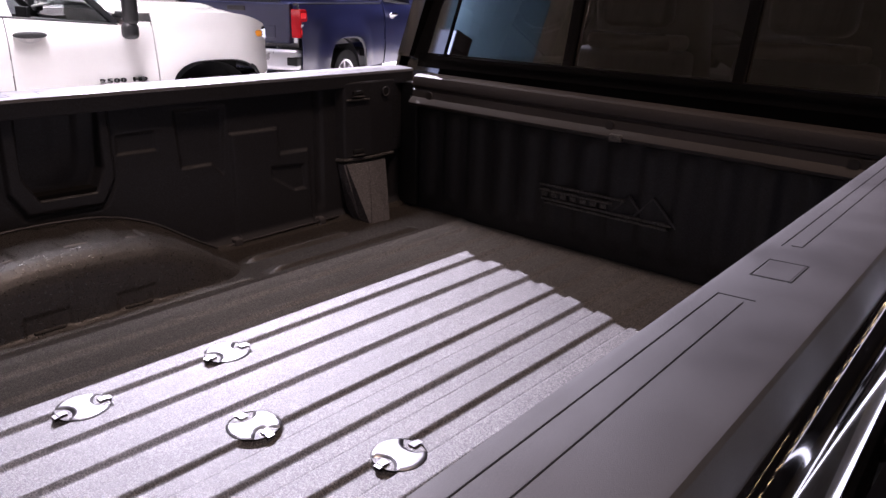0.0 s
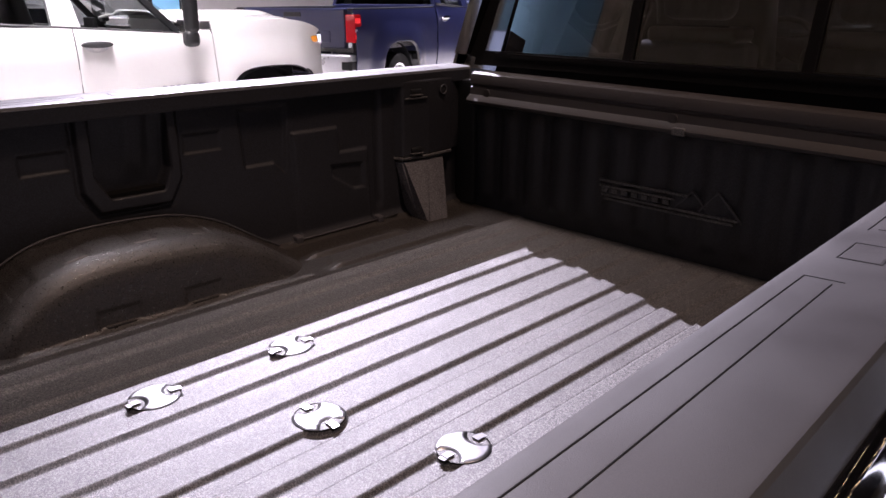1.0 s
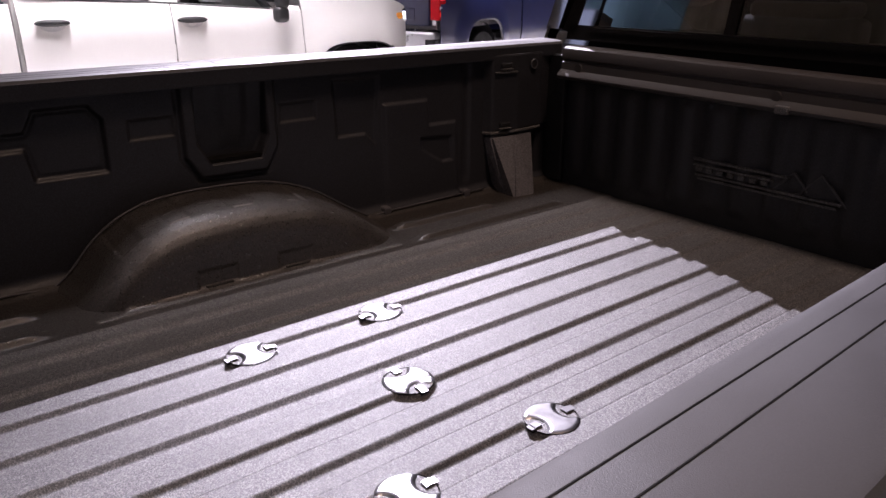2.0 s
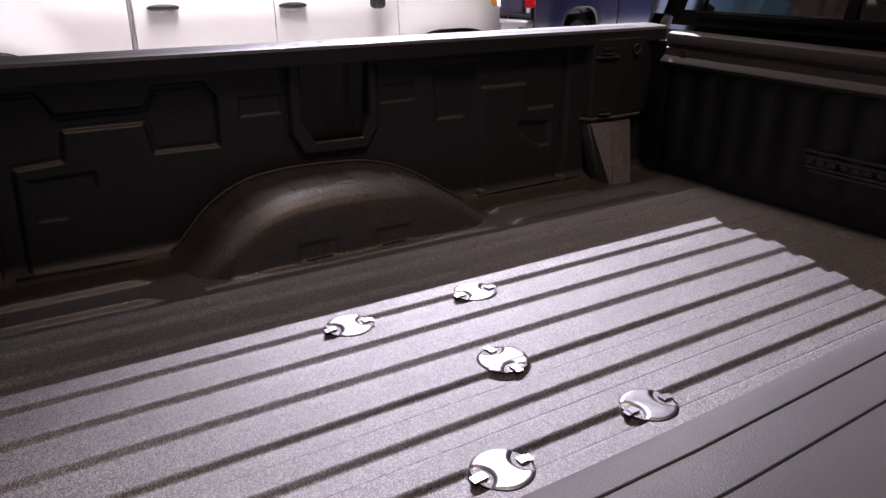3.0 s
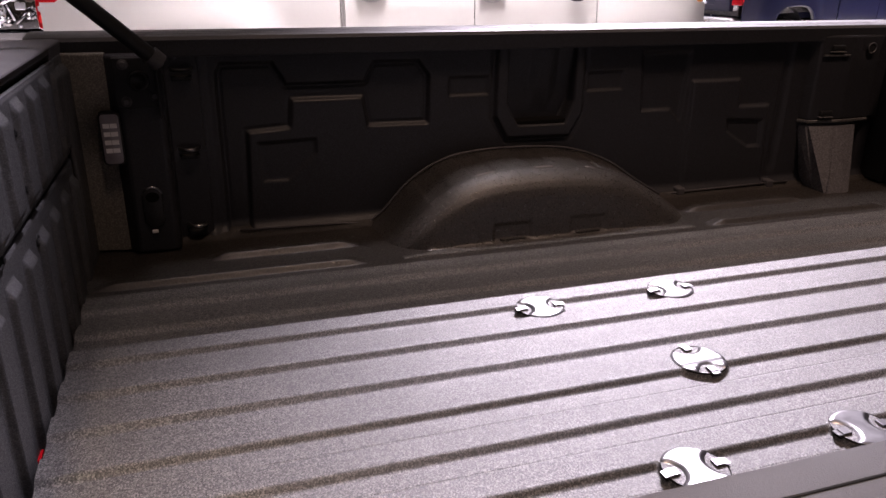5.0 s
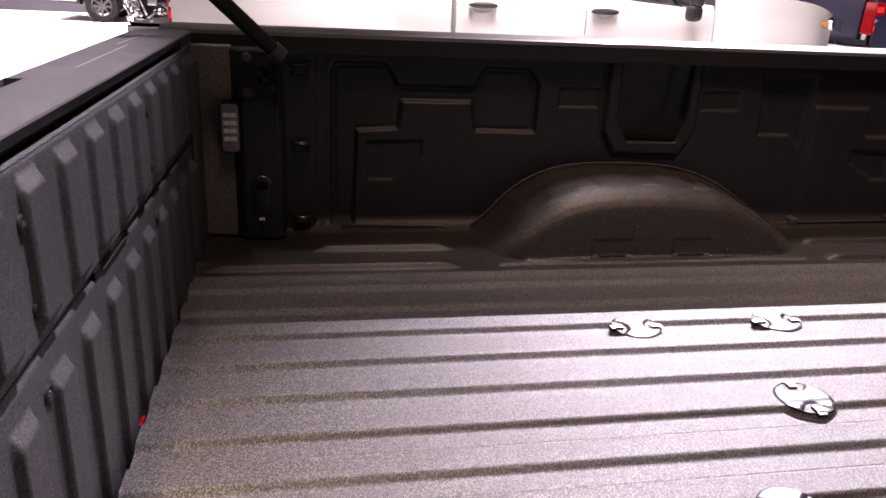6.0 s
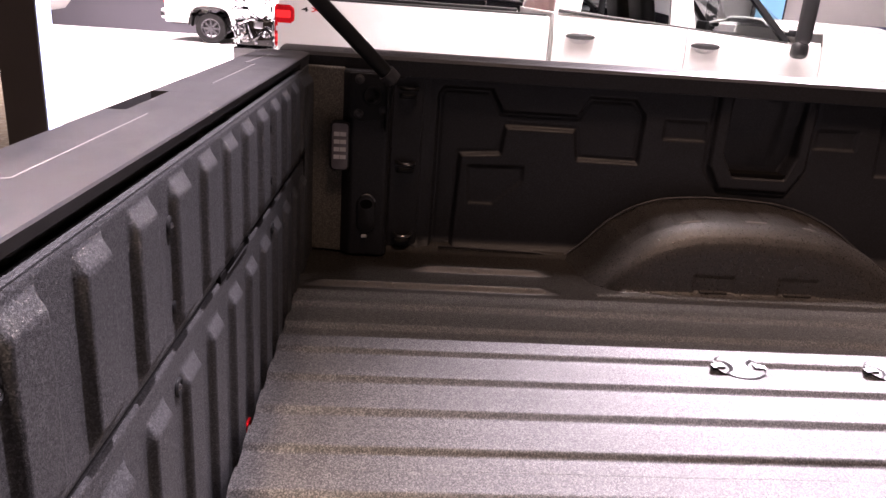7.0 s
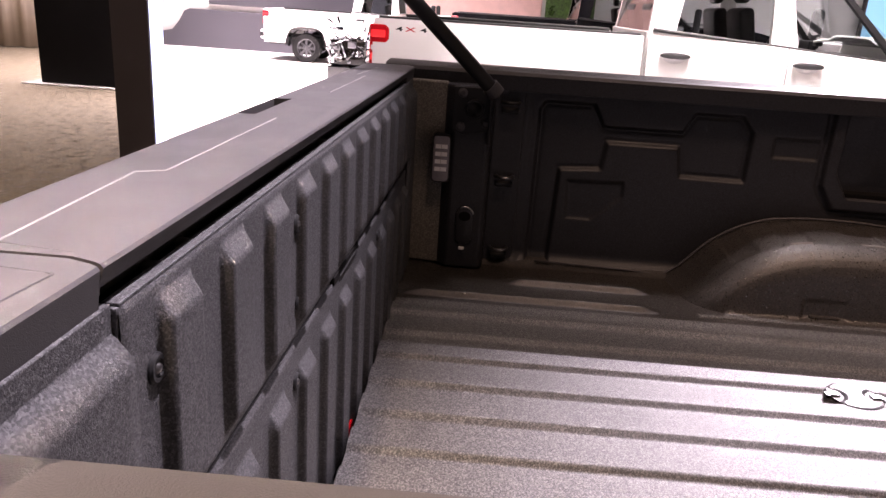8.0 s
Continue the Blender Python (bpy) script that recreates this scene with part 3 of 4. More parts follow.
def bed_floor():
    """A pressed floor: raised and sunken strips that run the bed's length, with short ribs on the ledges."""
    tops = GROOVE + PITCH * np.arange(-6, 11)
    turns = [tops + d for d in (-0.006, -0.003, 0.0, 0.004, 0.008, 0.011, 0.014)] + [tops + PITCH / 2 + d for d in (-0.0105, -0.0092, -0.0082, -0.0075, -0.0068, -0.0058, -0.0045, -0.002, 0.0, 0.003, 0.006, 0.009)]
    turns += [np.arange(0.53, 0.78, 0.0025) - 0.03, -np.arange(0.53, 0.78, 0.0025) - 0.03]
    turns += [c[0] + np.linspace(-0.064, 0.064, 65) for c in COVERS]
    xs = np.unique(np.round(np.concatenate([np.arange(-0.90, 0.8401, 0.006)] + turns), 5))
    xs = spaced(xs[(xs >= -0.9) & (xs <= 0.84)])
    ys = np.unique(np.concatenate([np.arange(0.036, YB + 0.001, 0.03), np.linspace(0.036, 0.09, 6), np.linspace(2.28, YB, 8)] + [c[1] + np.linspace(-0.064, 0.064, 65) for c in COVERS] + [e + np.linspace(-0.034, 0.034, 15) for e in (0.06, 0.30, 0.61, 1.60, 1.97, 2.17)]))
    ys = spaced(ys)

    def place(X, Y):
        pad = np.zeros(X.shape)
        for cx, cy, _ in COVERS:
            pad = np.maximum(pad, step(0.0505 - np.hypot(X - cx, Y - cy), 0.003))
        p = (X - GROOVE + 0.004) % PITCH
        fall = step(p - 0.0075, 0.0075)
        rise = step(p - PITCH / 2 - 0.004, 0.006)
        M = X + 0.03
        low = (fall - rise) * RIB * step(2.335 - Y, 0.03)
        seam = 0.0013 * step(0.0011 - np.abs(p - PITCH / 2 + 0.0035), 0.0012)
        Z = FL - np.where(np.abs(M) < 0.545, low + seam, 0.0) * (1 - pad)
        Z = Z + step(np.abs(M) - 0.535, 0.02) * 0.006
        for xr, spans in ((0.590, ((0.06, 0.61), (1.60, 2.17))), (0.705, ((0.30, 0.615), (1.60, 1.97)))):
            for a, b in spans:
                along = step(np.minimum(Y - a, b - Y), 0.030)
                Z = Z + 0.013 * step(0.0175 - np.abs(np.abs(M) - xr), 0.007) * along
        Z = Z + 0.02 * step(np.abs(M) - 0.838, 0.03)
        return X, Y, Z

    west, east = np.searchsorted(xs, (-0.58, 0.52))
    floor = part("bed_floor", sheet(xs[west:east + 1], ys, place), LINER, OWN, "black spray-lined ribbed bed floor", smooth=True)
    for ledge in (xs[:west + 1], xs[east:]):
        part("floor_ledge", sheet(ledge, ys, place), SHADED_LEDGE, floor, "smoother sprayed ledge beside the floor, darkened for its shade", smooth=True)
    return floor


bed_floor()
part("bed_underside", box(-0.9, 0.84, 0.05, YB, 0.86, 0.905), TRIM, OWN)

RECESS = ((0.338, 0.955), (0.338, 1.353), (0.35, 1.371), (0.469, 1.371), (0.50, 1.318), (0.694, 1.318), (0.719, 1.366), (0.835, 1.366), (0.864, 1.33), (0.862, 1.206), (0.703, 1.208), (0.69, 1.281), (0.511, 1.281), (0.503, 1.212), (0.40, 1.205), (0.391, 0.955))
HEXES = ((0.423, 1.176), (0.566, 1.18), (0.567, 1.143), (0.493, 1.078), (0.43, 1.079))
POCKET = ((1.05, 1.42), (1.05, 1.213), (1.086, 1.153), (1.274, 1.150), (1.311, 1.214), (1.308, 1.42))
POCKET_IN = ((1.082, 1.42), (1.085, 1.245), (1.118, 1.188), (1.258, 1.186), (1.282, 1.245), (1.280, 1.42))
SMALL_A = ((0.92, 1.321), (1.03, 1.321), (1.03, 1.274), (0.92, 1.274))
SMALL_B = ((1.325, 1.321), (1.435, 1.321), (1.435, 1.272), (1.325, 1.272))
SHELF = ((1.495, 1.37), (1.506, 1.207), (1.603, 1.207), (1.637, 1.172), (1.652, 1.37))
RAISED = ((1.672, 0.955), (1.664, 1.287), (1.832, 1.287), (1.838, 1.207), (1.95, 1.206), (1.962, 0.955))
NOTCH = ((1.803, 1.168), (1.929, 1.16), (1.935, 1.081), (1.891, 1.081), (1.808, 1.132))


def bed_wall(sx):
    """The pressed inner side of the bed: recesses, raised panels and the wide stake pocket."""
    fine = 0.0035 if sx < 0 else 0.008
    ys, zs = np.arange(0.22, 2.41, fine), np.arange(0.935, 1.421, fine)

    def place(Y, Z):
        out = np.zeros(Y.shape)
        edge = inside(RECESS, Y, Z)
        out -= 0.011 * step(edge, 0.006) + 0.003 * step(0.005 - np.abs(edge - 0.004), 0.005)
        out -= 0.006 * step(inside(HEXES, Y, Z), 0.006)
        rim, deep = inside(POCKET, Y, Z), inside(POCKET_IN, Y, Z)
        out += 0.010 * step(rim, 0.006) - 0.004 * step(0.006 - np.abs(rim + 0.006), 0.006)
        out -= (0.014 + 0.034 * np.clip((1.40 - Z) / 0.19, 0, 1)) * step(deep - 0.002, 0.005)
        out += 0.007 * step(0.030 - np.abs(Y - 1.195), 0.016) * step(deep - 0.02, 0.02) * step(Z - 1.25, 0.05)
        out -= 0.006 * step(inside(SMALL_A, Y, Z), 0.006)
        out -= 0.006 * step(inside(SMALL_B, Y, Z), 0.006)
        out -= 0.009 * step(inside(SHELF, Y, Z), 0.006)
        out += 0.009 * step(inside(RAISED, Y, Z), 0.006)
        out -= 0.008 * step(inside(NOTCH, Y, Z), 0.006)
        out += 0.005 * step(0.012 - np.abs(Y - 0.30), 0.010) - 0.007 * step(0.014 - np.abs(Y - 2.0), 0.010) * step(Z - 1.0, 0.02)
        out += 0.02 * step(0.962 - Z, 0.02)
        return sx * (XW - out), Y, Z

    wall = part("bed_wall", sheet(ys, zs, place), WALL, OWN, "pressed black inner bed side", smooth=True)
    # Dark block laid over the pocket's sill to put shade there.
    part("pocket_dark_block", box(min(sx * 0.884, sx * 0.936), max(sx * 0.884, sx * 0.936), 1.100, 1.268, 1.172, 1.198, 0.002), DARK, wall, "dark block added for the shade in the stake pocket's bottom")
    for y in (1.657, 1.985):
        part("foot_block", box(sx * 0.872 - 0.018, sx * 0.872 + 0.018, y - 0.014, y + 0.014, 0.945, 0.972, 0.006), FOOT, wall)
    return wall


def wheelhouse(sx):
    """A rounded wheel arch box that stands against the bed's side."""
    rows = np.array(((0.905, 0.69, 1.60, 0.181), (0.872, 0.69, 1.60, 0.181), (0.79, 0.70, 1.585, 0.179), (0.74, 0.705, 1.57, 0.177), (0.70, 0.715, 1.555, 0.171), (0.68, 0.73, 1.54, 0.162), (0.663, 0.745, 1.52, 0.148), (0.652, 0.76, 1.50, 0.131), (0.645, 0.775, 1.48, 0.112), (0.640, 0.785, 1.47, 0.08), (0.636, 0.785, 1.47, 0.04), (0.632, 0.78, 1.475, 0.012), (0.622, 0.765, 1.49, 0.005), (0.600, 0.73, 1.52, 0.0)))
    grid = np.linspace(0, 1, 60)
    shape = np.interp(grid, (0, 0.046, 0.11, 0.176, 0.264, 0.374, 0.484, 0.61, 0.70, 0.79, 0.90, 1), (0, 0.14, 0.54, 0.78, 0.95, 1, 1, 0.96, 0.85, 0.66, 0.29, 0))
    blunt = np.interp(grid, (0, 0.03, 0.09, 0.164, 0.254, 0.36, 0.52, 0.72, 0.85, 0.93, 1), (0, 0.28, 0.56, 0.79, 0.94, 1, 1, 0.91, 0.66, 0.36, 0))
    for sh in (shape, blunt):
        for _ in range(3):
            sh[1:-1] = (sh[:-2] + 2 * sh[1:-1] + sh[2:]) / 4
    us = np.linspace(0, len(rows) - 1, 130)
    cols = [np.interp(us, np.arange(len(rows)), rows[:, k]) for k in range(4)]
    for _ in range(6):
        for c in cols:
            c[2:-2] = (c[1:-3] + 2 * c[2:-2] + c[3:-1]) / 4
    vs = np.linspace(0, 1, 300)
    POCKETS = ((0.815, 0.865), (0.925, 0.985), (1.085, 1.148), (1.232, 1.292))

    def place(U, V):
        i = np.clip(np.searchsorted(us, U.ravel()).reshape(U.shape), 0, len(us) - 1)
        x, ya, yb, h = (c[i] for c in cols)
        Y = ya + (yb - ya) * V
        near = np.clip((0.74 - x) / 0.09, 0, 1)
        Z = FL + 0.005 + h * ((1 - near) * np.interp(V, grid, shape) + near * np.interp(V, grid, blunt))
        for a, b in POCKETS:
            Z = Z - 0.005 * step(np.minimum(np.minimum(Y - a, b - Y), x - 0.712), 0.006)
        for y in (1.01, 1.22):
            x = x + 0.004 * step(np.minimum(0.05 - np.abs(Y - y), 0.02 - np.abs(Z - FL - 0.035)), 0.006) * (x < 0.66)
        return sx * x, Y, Z

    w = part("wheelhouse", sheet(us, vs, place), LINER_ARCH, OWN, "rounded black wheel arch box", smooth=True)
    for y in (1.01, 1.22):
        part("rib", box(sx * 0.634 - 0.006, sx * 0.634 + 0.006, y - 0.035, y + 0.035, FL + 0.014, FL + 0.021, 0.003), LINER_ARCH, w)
    # Pale ticks stand in for highlights along the pockets' inboard edges.
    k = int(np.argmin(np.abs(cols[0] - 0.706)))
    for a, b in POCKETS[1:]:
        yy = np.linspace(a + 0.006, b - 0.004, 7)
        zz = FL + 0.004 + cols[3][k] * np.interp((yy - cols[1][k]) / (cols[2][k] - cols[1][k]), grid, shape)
        part("highlight_tick", pipe([(sx * 0.706, a, c) for a, c in zip(yy, zz)], 0.0032, 8), GLINT_LINE, w, smooth=True)
    # bead of sealer along the joint with the bed side and the floor
    seal = [(sx * 0.868, 0.69 + 0.91 * v, FL + 0.009 + 0.181 * np.interp(v, grid, shape)) for v in np.linspace(0, 1, 50)]
    seal = [(sx * 0.862, 0.36, FL + 0.022), (sx * 0.862, 0.60, FL + 0.018)] + seal + [(sx * 0.862, 1.65, FL + 0.018), (sx * 0.862, 2.06, FL + 0.022)]
    part("sealer_bead", pipe(seal, 0.0032, 8), FOOT, w, smooth=True)
    part("flange", box(sx * 0.615 - 0.006, sx * 0.615 + 0.012, 0.72, 1.53, FL + 0.002, FL + 0.009, 0.003), LINER, w)
    return w


def corner_post(sx):
    """The front corner post with two tie-down slots, and the wedge foot below it."""
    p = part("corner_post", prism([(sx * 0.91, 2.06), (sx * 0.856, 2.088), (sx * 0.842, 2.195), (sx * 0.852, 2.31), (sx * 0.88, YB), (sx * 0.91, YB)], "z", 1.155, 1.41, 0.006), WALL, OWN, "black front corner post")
    bm = bmesh.new()
    top = [(0.90, 2.075), (0.856, 2.085), (0.844, 2.185), (0.853, 2.275), (0.90, 2.30)]
    low = [(0.90, 2.13), (0.80, 2.11), (0.752, 2.108), (0.745, 2.195), (0.90, 2.25)]
    a = [bm.verts.new((sx * x, y, 1.142)) for x, y in top]
    b = [bm.verts.new((sx * x, y, FL)) for x, y in low]
    bm.faces.new(a)
    bm.faces.new(b[::-1])
    for i in range(5):
        bm.faces.new((a[i], a[(i + 1) % 5], b[(i + 1) % 5], b[i]))
    bmesh.ops.bevel(bm, geom=bm.edges[:], offset=0.006, segments=2, affect="EDGES")
    part("wedge_foot", bm, POSTFOOT, p, "rough grey wedge foot, paled for the light on its face")
    part("band", prism([(sx * 0.905, 2.06), (sx * 0.853, 2.084), (sx * 0.838, 2.195), (sx * 0.849, 2.316), (sx * 0.905, 2.35)], "z", 1.146, 1.156, 0.003), LINER, p)
    for z in (1.375, 1.178):
        part("tie_slot", turned(box(-0.004, 0.006, -0.022, 0.022, -0.008, 0.008, 0.004), Matrix.Translation((sx * 0.846, 2.14, z)) @ Matrix.Rotation(radians(7 * sx), 4, "Z")), TRIM, p)
        part("tie_rim", turned(box(-0.006, 0.008, -0.024, 0.024, -0.004, 0.0, 0.002), Matrix.Translation((sx * 0.845, 2.14, z - 0.010)) @ Matrix.Rotation(radians(7 * sx), 4, "Z")), LINER, p)
    part("ledge", turned(box(-0.004, 0.006, -0.045, 0.045, -0.003, 0.003, 0.002), Matrix.Translation((sx * 0.847, 2.14, 1.352)) @ Matrix.Rotation(radians(7 * sx), 4, "Z")), LINER, p)
    part("round_plug", cyl((sx * 0.842, 2.265, 1.372), (sx * 0.86, 2.265, 1.372), 0.014), TRIM, p)
    part("plug_ring", pipe([(sx * 0.841, 2.265 + 0.015 * math.cos(a), 1.372 + 0.015 * math.sin(a)) for a in np.linspace(0, 2 * math.pi, 21)], 0.0022, 6), FOOT, p, "thin paler ring round the plug", smooth=True)
    return p


def bowed(bm, sx):
    """The near bed side draws inwards towards the cab."""
    if sx > 0:
        for v in bm.verts:
            v.co.x += 0.003 - 0.032 * max(0.0, v.co.y - 0.6)
    return bm


def rail_cap(sx):
    """Moulded cap along the top of the bed side, with sunk lines and a pocket cover."""
    xs = [0.784, 0.784, 0.788, 0.797, 0.85, 0.894, 0.898, 0.901, 0.911, 0.9145]
    zs = [1.392, 1.430, 1.438, 1.441, 1.4435, 1.4435, 1.4425, 1.4395, 1.419, 1.398]
    bm = bmesh.new()
    rings = []
    y_at = np.linspace(-0.05, 2.42, 40)
    for y in y_at:
        rings.append([bm.verts.new((sx * x, y, z)) for x, z in zip(xs, zs)])
    for a, b in zip(rings, rings[1:]):
        for i in range(len(xs) - 1):
            bm.faces.new((a[i], a[i + 1], b[i + 1], b[i]))
        bm.faces.new((a[-1], a[0], b[0], b[-1]))
    bm.faces.new(rings[0])
    bm.faces.new(rings[-1][::-1])
    cap = part("rail_cap", bowed(bm, sx), CAP, OWN, "grey-black moulded bed rail cap", smooth=True, auto=18)
    # Dark strip on the far cap alone, for the shade on its face.
    if sx < 0:
        part("rail_shade_strip", box(-0.7835, -0.7805, -0.04, 2.41, 1.394, 1.431, 0.001), WALL, cap, "dark strip added for the shade on the cap's inner face")
    cover = prism([(0.8152, 1.4365), (0.8152, 1.4418), (0.8162, 1.4422), (0.8500, 1.4439), (0.8510, 1.4435), (0.8510, 1.4365)], "y", 1.160, 1.217)
    if sx < 0:
        bmesh.ops.scale(cover, vec=(-1, 1, 1), verts=cover.verts)
    part("pocket_cover", bowed(cover, sx), CAP, cap)
    # thin sunk outlines
    for xa, xb, ya, yb in ((0.8072, 0.8088, 0.1, 1.088), (0.8332, 0.8348, 0.1, 1.078), (0.808, 0.842, 1.0872, 1.0888), (0.8087, 0.8103, 1.277, 2.3), (0.8282, 0.8298, 1.283, 2.3), (0.818, 0.829, 1.2822, 1.2838), (0.8132, 0.8148, 1.158, 1.219), (0.8517, 0.8533, 1.158, 1.219), (0.814, 0.8525, 1.1572, 1.1588), (0.814, 0.8525, 1.2182, 1.2198)):
        def lie(x, y):
            return (sx * x, y, float(np.interp(x, (0.784, 0.788, 0.797, 0.85), (1.430, 1.438, 1.441, 1.4435))))
        xm, ym = (xa + xb) / 2, (ya + yb) / 2
        ends = (lie(xm, ya), lie(xm, yb)) if yb - ya > xb - xa else (lie(xa, ym), lie(xb, ym))
        part("seam", bowed(pipe([Vector(ends[0]).lerp(Vector(ends[1]), k / 12) for k in range(13)], 0.0008, 6), sx), TRIM if sx > 0 else CAP, cap)
    return cap


for side in (-1, 1):
    for piece in (bed_wall(side), wheelhouse(side), corner_post(side)):
        piece.location.x = -0.06 if side > 0 else 0.0
    rail = rail_cap(side)
    rail.location.x = 0.0 if side > 0 else -0.075
    # body skin above the bed side, rolling over under the cap
    ys, vs = np.linspace(-0.08, 2.40, 30), np.linspace(0, 1, 24)
    lip = sheet(ys, vs, lambda Y, V: (side * (0.910 + 0.058 * V ** 0.62) - (0 if side > 0 else 0.06), Y, 1.408 - 0.115 * V ** 1.15))
    part("shoulder", bowed(thick(lip, 0.008), side), BLACK, OWN, smooth=True)


def bulkhead():
    xs, zs = np.arange(-0.87, 0.8701, 0.006), np.linspace(FL - 0.01, 1.33, 40)

    def place(X, Z):
        d = np.abs((X + PITCH / 2) % PITCH - PITCH / 2)
        off = 0.012 * step(0.026 - d, 0.02) * step(np.minimum(Z - 0.99, 1.30 - Z), 0.02)
        return X, YB - off, Z

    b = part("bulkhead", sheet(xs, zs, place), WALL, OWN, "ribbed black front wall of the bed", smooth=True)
    # cap: a rounded top band, a groove, a second band and a lower lip
    prof = [(2.46, 1.405), (2.45, 1.418), (2.375, 1.420), (2.362, 1.414), (2.356, 1.400), (2.356, 1.382), (2.364, 1.378), (2.364, 1.372), (2.357, 1.368), (2.354, 1.345), (2.340, 1.334), (2.334, 1.326), (2.336, 1.318), (2.350, 1.312), (2.385, 1.31), (2.46, 1.33)]
    cap = prism([(y, z + 0.008) for y, z in prof], "x", -0.80, 0.80)
    for v in cap.verts:
        v.co.z -= 0.0125 * (v.co.x + 0.8)
    part("bulkhead_cap", cap, FRONTCAP, b, "dark moulded cap of the front wall", smooth=True, auto=25)
    for x in (-0.72, -0.02, 0.62):
        part("clip", cyl((x, 2.350, 1.362 - 0.0125 * (x + 0.8)), (x, 2.362, 1.362 - 0.0125 * (x + 0.8)), 0.014, n=20), FRONTCAP, b)
    for xa, xb in ((-0.93, -0.795), (0.735, 0.87)):
        part("corner_fill", box(xa, xb, 2.372, 2.50, 0.95, 1.398, 0.006), TRIM, b)
    part("notch", box(-0.01, 0.03, 2.328, 2.345, 1.310, 1.332, 0.004), LINER, b)
    # raised mountain emblem: plain ridges and bars
    y0, y1 = 2.3735, 2.39
    peaks = [((-0.02, 1.075), (0.05, 1.150), (0.095, 1.105)), ((0.06, 1.08), (0.125, 1.160), (0.20, 1.085))]
    for tri in peaks:
        for p, q in zip(tri, tri[1:]):
            part("emblem_ridge", cyl((p[0], y0 + 0.008, p[1]), (q[0], y0 + 0.008, q[1]), 0.004, n=8), FOOT, b)
    for k, (x0, x1, z) in enumerate(((-0.26, 0.04, 1.135), (-0.26, 0.0, 1.118), (-0.25, 0.19, 1.090), (-0.24, 0.18, 1.078))):
        part("emblem_bar", box(x0, x1, y0, y1, z - 0.004, z + 0.004, 0.002), LINER, b)
    for k in range(7):
        part("emblem_bar", box(-0.25 + 0.035 * k, -0.228 + 0.035 * k, y0, y1, 1.098, 1.114, 0.003), LINER, b)


bulkhead()


def tailgate():
    """The closed gate: an outer shell, two ribbed liner panels over an inner plate, flush shoulders and moulded caps."""
    G = Matrix.Translation((0, 0.006, 0)) @ Matrix.Rotation(-math.atan(0.025), 4, "Z")

    def gp(nm, bm, mat, parent, label="", smooth=False, auto=None):
        return part(nm, turned(bm, G), mat, parent, label, smooth, auto)

    shell = gp("tailgate", box(-0.90, 0.82, -0.125, -0.03, 0.86, 1.392, 0.015), BLACK, OWN, "closed tailgate with ribbed black inner panels")
    u0, u1, mid = -0.735, 0.604, -0.055

    def panel(nm, z0, z1, pz0, pz1, phase, label):
        xs, zs = np.arange(u0, u1 + 1e-6, 0.0022), np.arange(z0, z1 + 1e-6, 0.003)

        def place(X, Z):
            d = np.abs((X - phase + 0.0555) % 0.111 - 0.0555)
            on = step(Z - pz0 - 0.10 * np.clip(d - 0.018, 0, 1), 0.012) * np.clip((pz1 - Z) / 0.0175, 0, 1)
            rib = step(0.0262 - d, 0.0036) * on * (X < 0.575) * (X > -0.722)
            edge = np.minimum(np.minimum(X - u0, u1 - X), np.minimum(Z - z0, z1 - Z))
            return X, 0.0105 * rib - 0.003 * step(0.002 - edge, 0.004), Z

        return gp(nm, sheet(xs, zs, place), LINER_GATE, shell, label, smooth=True)

    panel("upper_liner", 1.2135, 1.4070, 1.232, 1.397, 0.200, "upper ribbed black liner")
    panel("lower_liner", 0.870, 1.2065, 0.885, 1.174, 0.192, "lower ribbed black liner")
    for z0, z1 in ((1.2155, 1.4050), (0.872, 1.2045)):
        for x in (u0 + 0.002, u1 - 0.002):
            gp("liner_edge", box(x - 0.002, x + 0.002, -0.026, -0.003, z0, z1, 0.0008), LINER_GATE, shell)
        gp("liner_edge", box(u0 + 0.004, u1 - 0.004, -0.014, -0.003, z1 - 0.002, z1 + 0.002, 0.0008), LINER_GATE, shell)
    gp("liner_back", box(u0 + 0.005, u1 - 0.005, -0.032, -0.0055, 0.872, 1.385, 0.002), TRIM, shell)
    for x, z in ((0.567, 1.349), (0.227, 1.349), (0.222, 1.256), (0.229, 1.159), (-0.335, 1.349), (-0.335, 1.256), (-0.335, 1.165), (-0.677, 1.349)):
        m = G @ Matrix.Translation((x, 0.0015, z)) @ Matrix.Rotation(radians(-90), 4, "X") @ Matrix.Scale(0.88, 4)
        washer = part("washer", turned(lathe([(0.0, 0.0008), (0.0065, 0.0008), (0.0075, 0.002), (0.0105, 0.002), (0.0125, 0.0), (0.0125, -0.008)], (0, 0, 0), "z", 18), m), TRIM, shell, smooth=True, auto=40)
        part("bolt", turned(lathe([(0.0, 0.0036), (0.003, 0.0032), (0.0048, 0.0005)], (0, 0, 0), "z", 12), m), STEEL, washer, "dark steel bolt", smooth=True)
    # shoulders beside the liners: a recessed band under the cap, then a chamfer and a flush face
    for a, b, hole in ((u1 + 0.0005, 0.775, 0.679), (-0.845, u0 - 0.0005, -0.79)):
        xs, zs = np.linspace(a, b, 14), np.unique(np.concatenate([np.linspace(0.88, 1.35, 30), np.linspace(1.35, 1.408, 40)]))
        sp = gp("shoulder_panel", thick(sheet(xs, zs, lambda X, Z: (X, -0.0008 - 0.013 * step(Z - 1.379, 0.011), Z)), 0.008), LINER_GATE, shell, smooth=True)
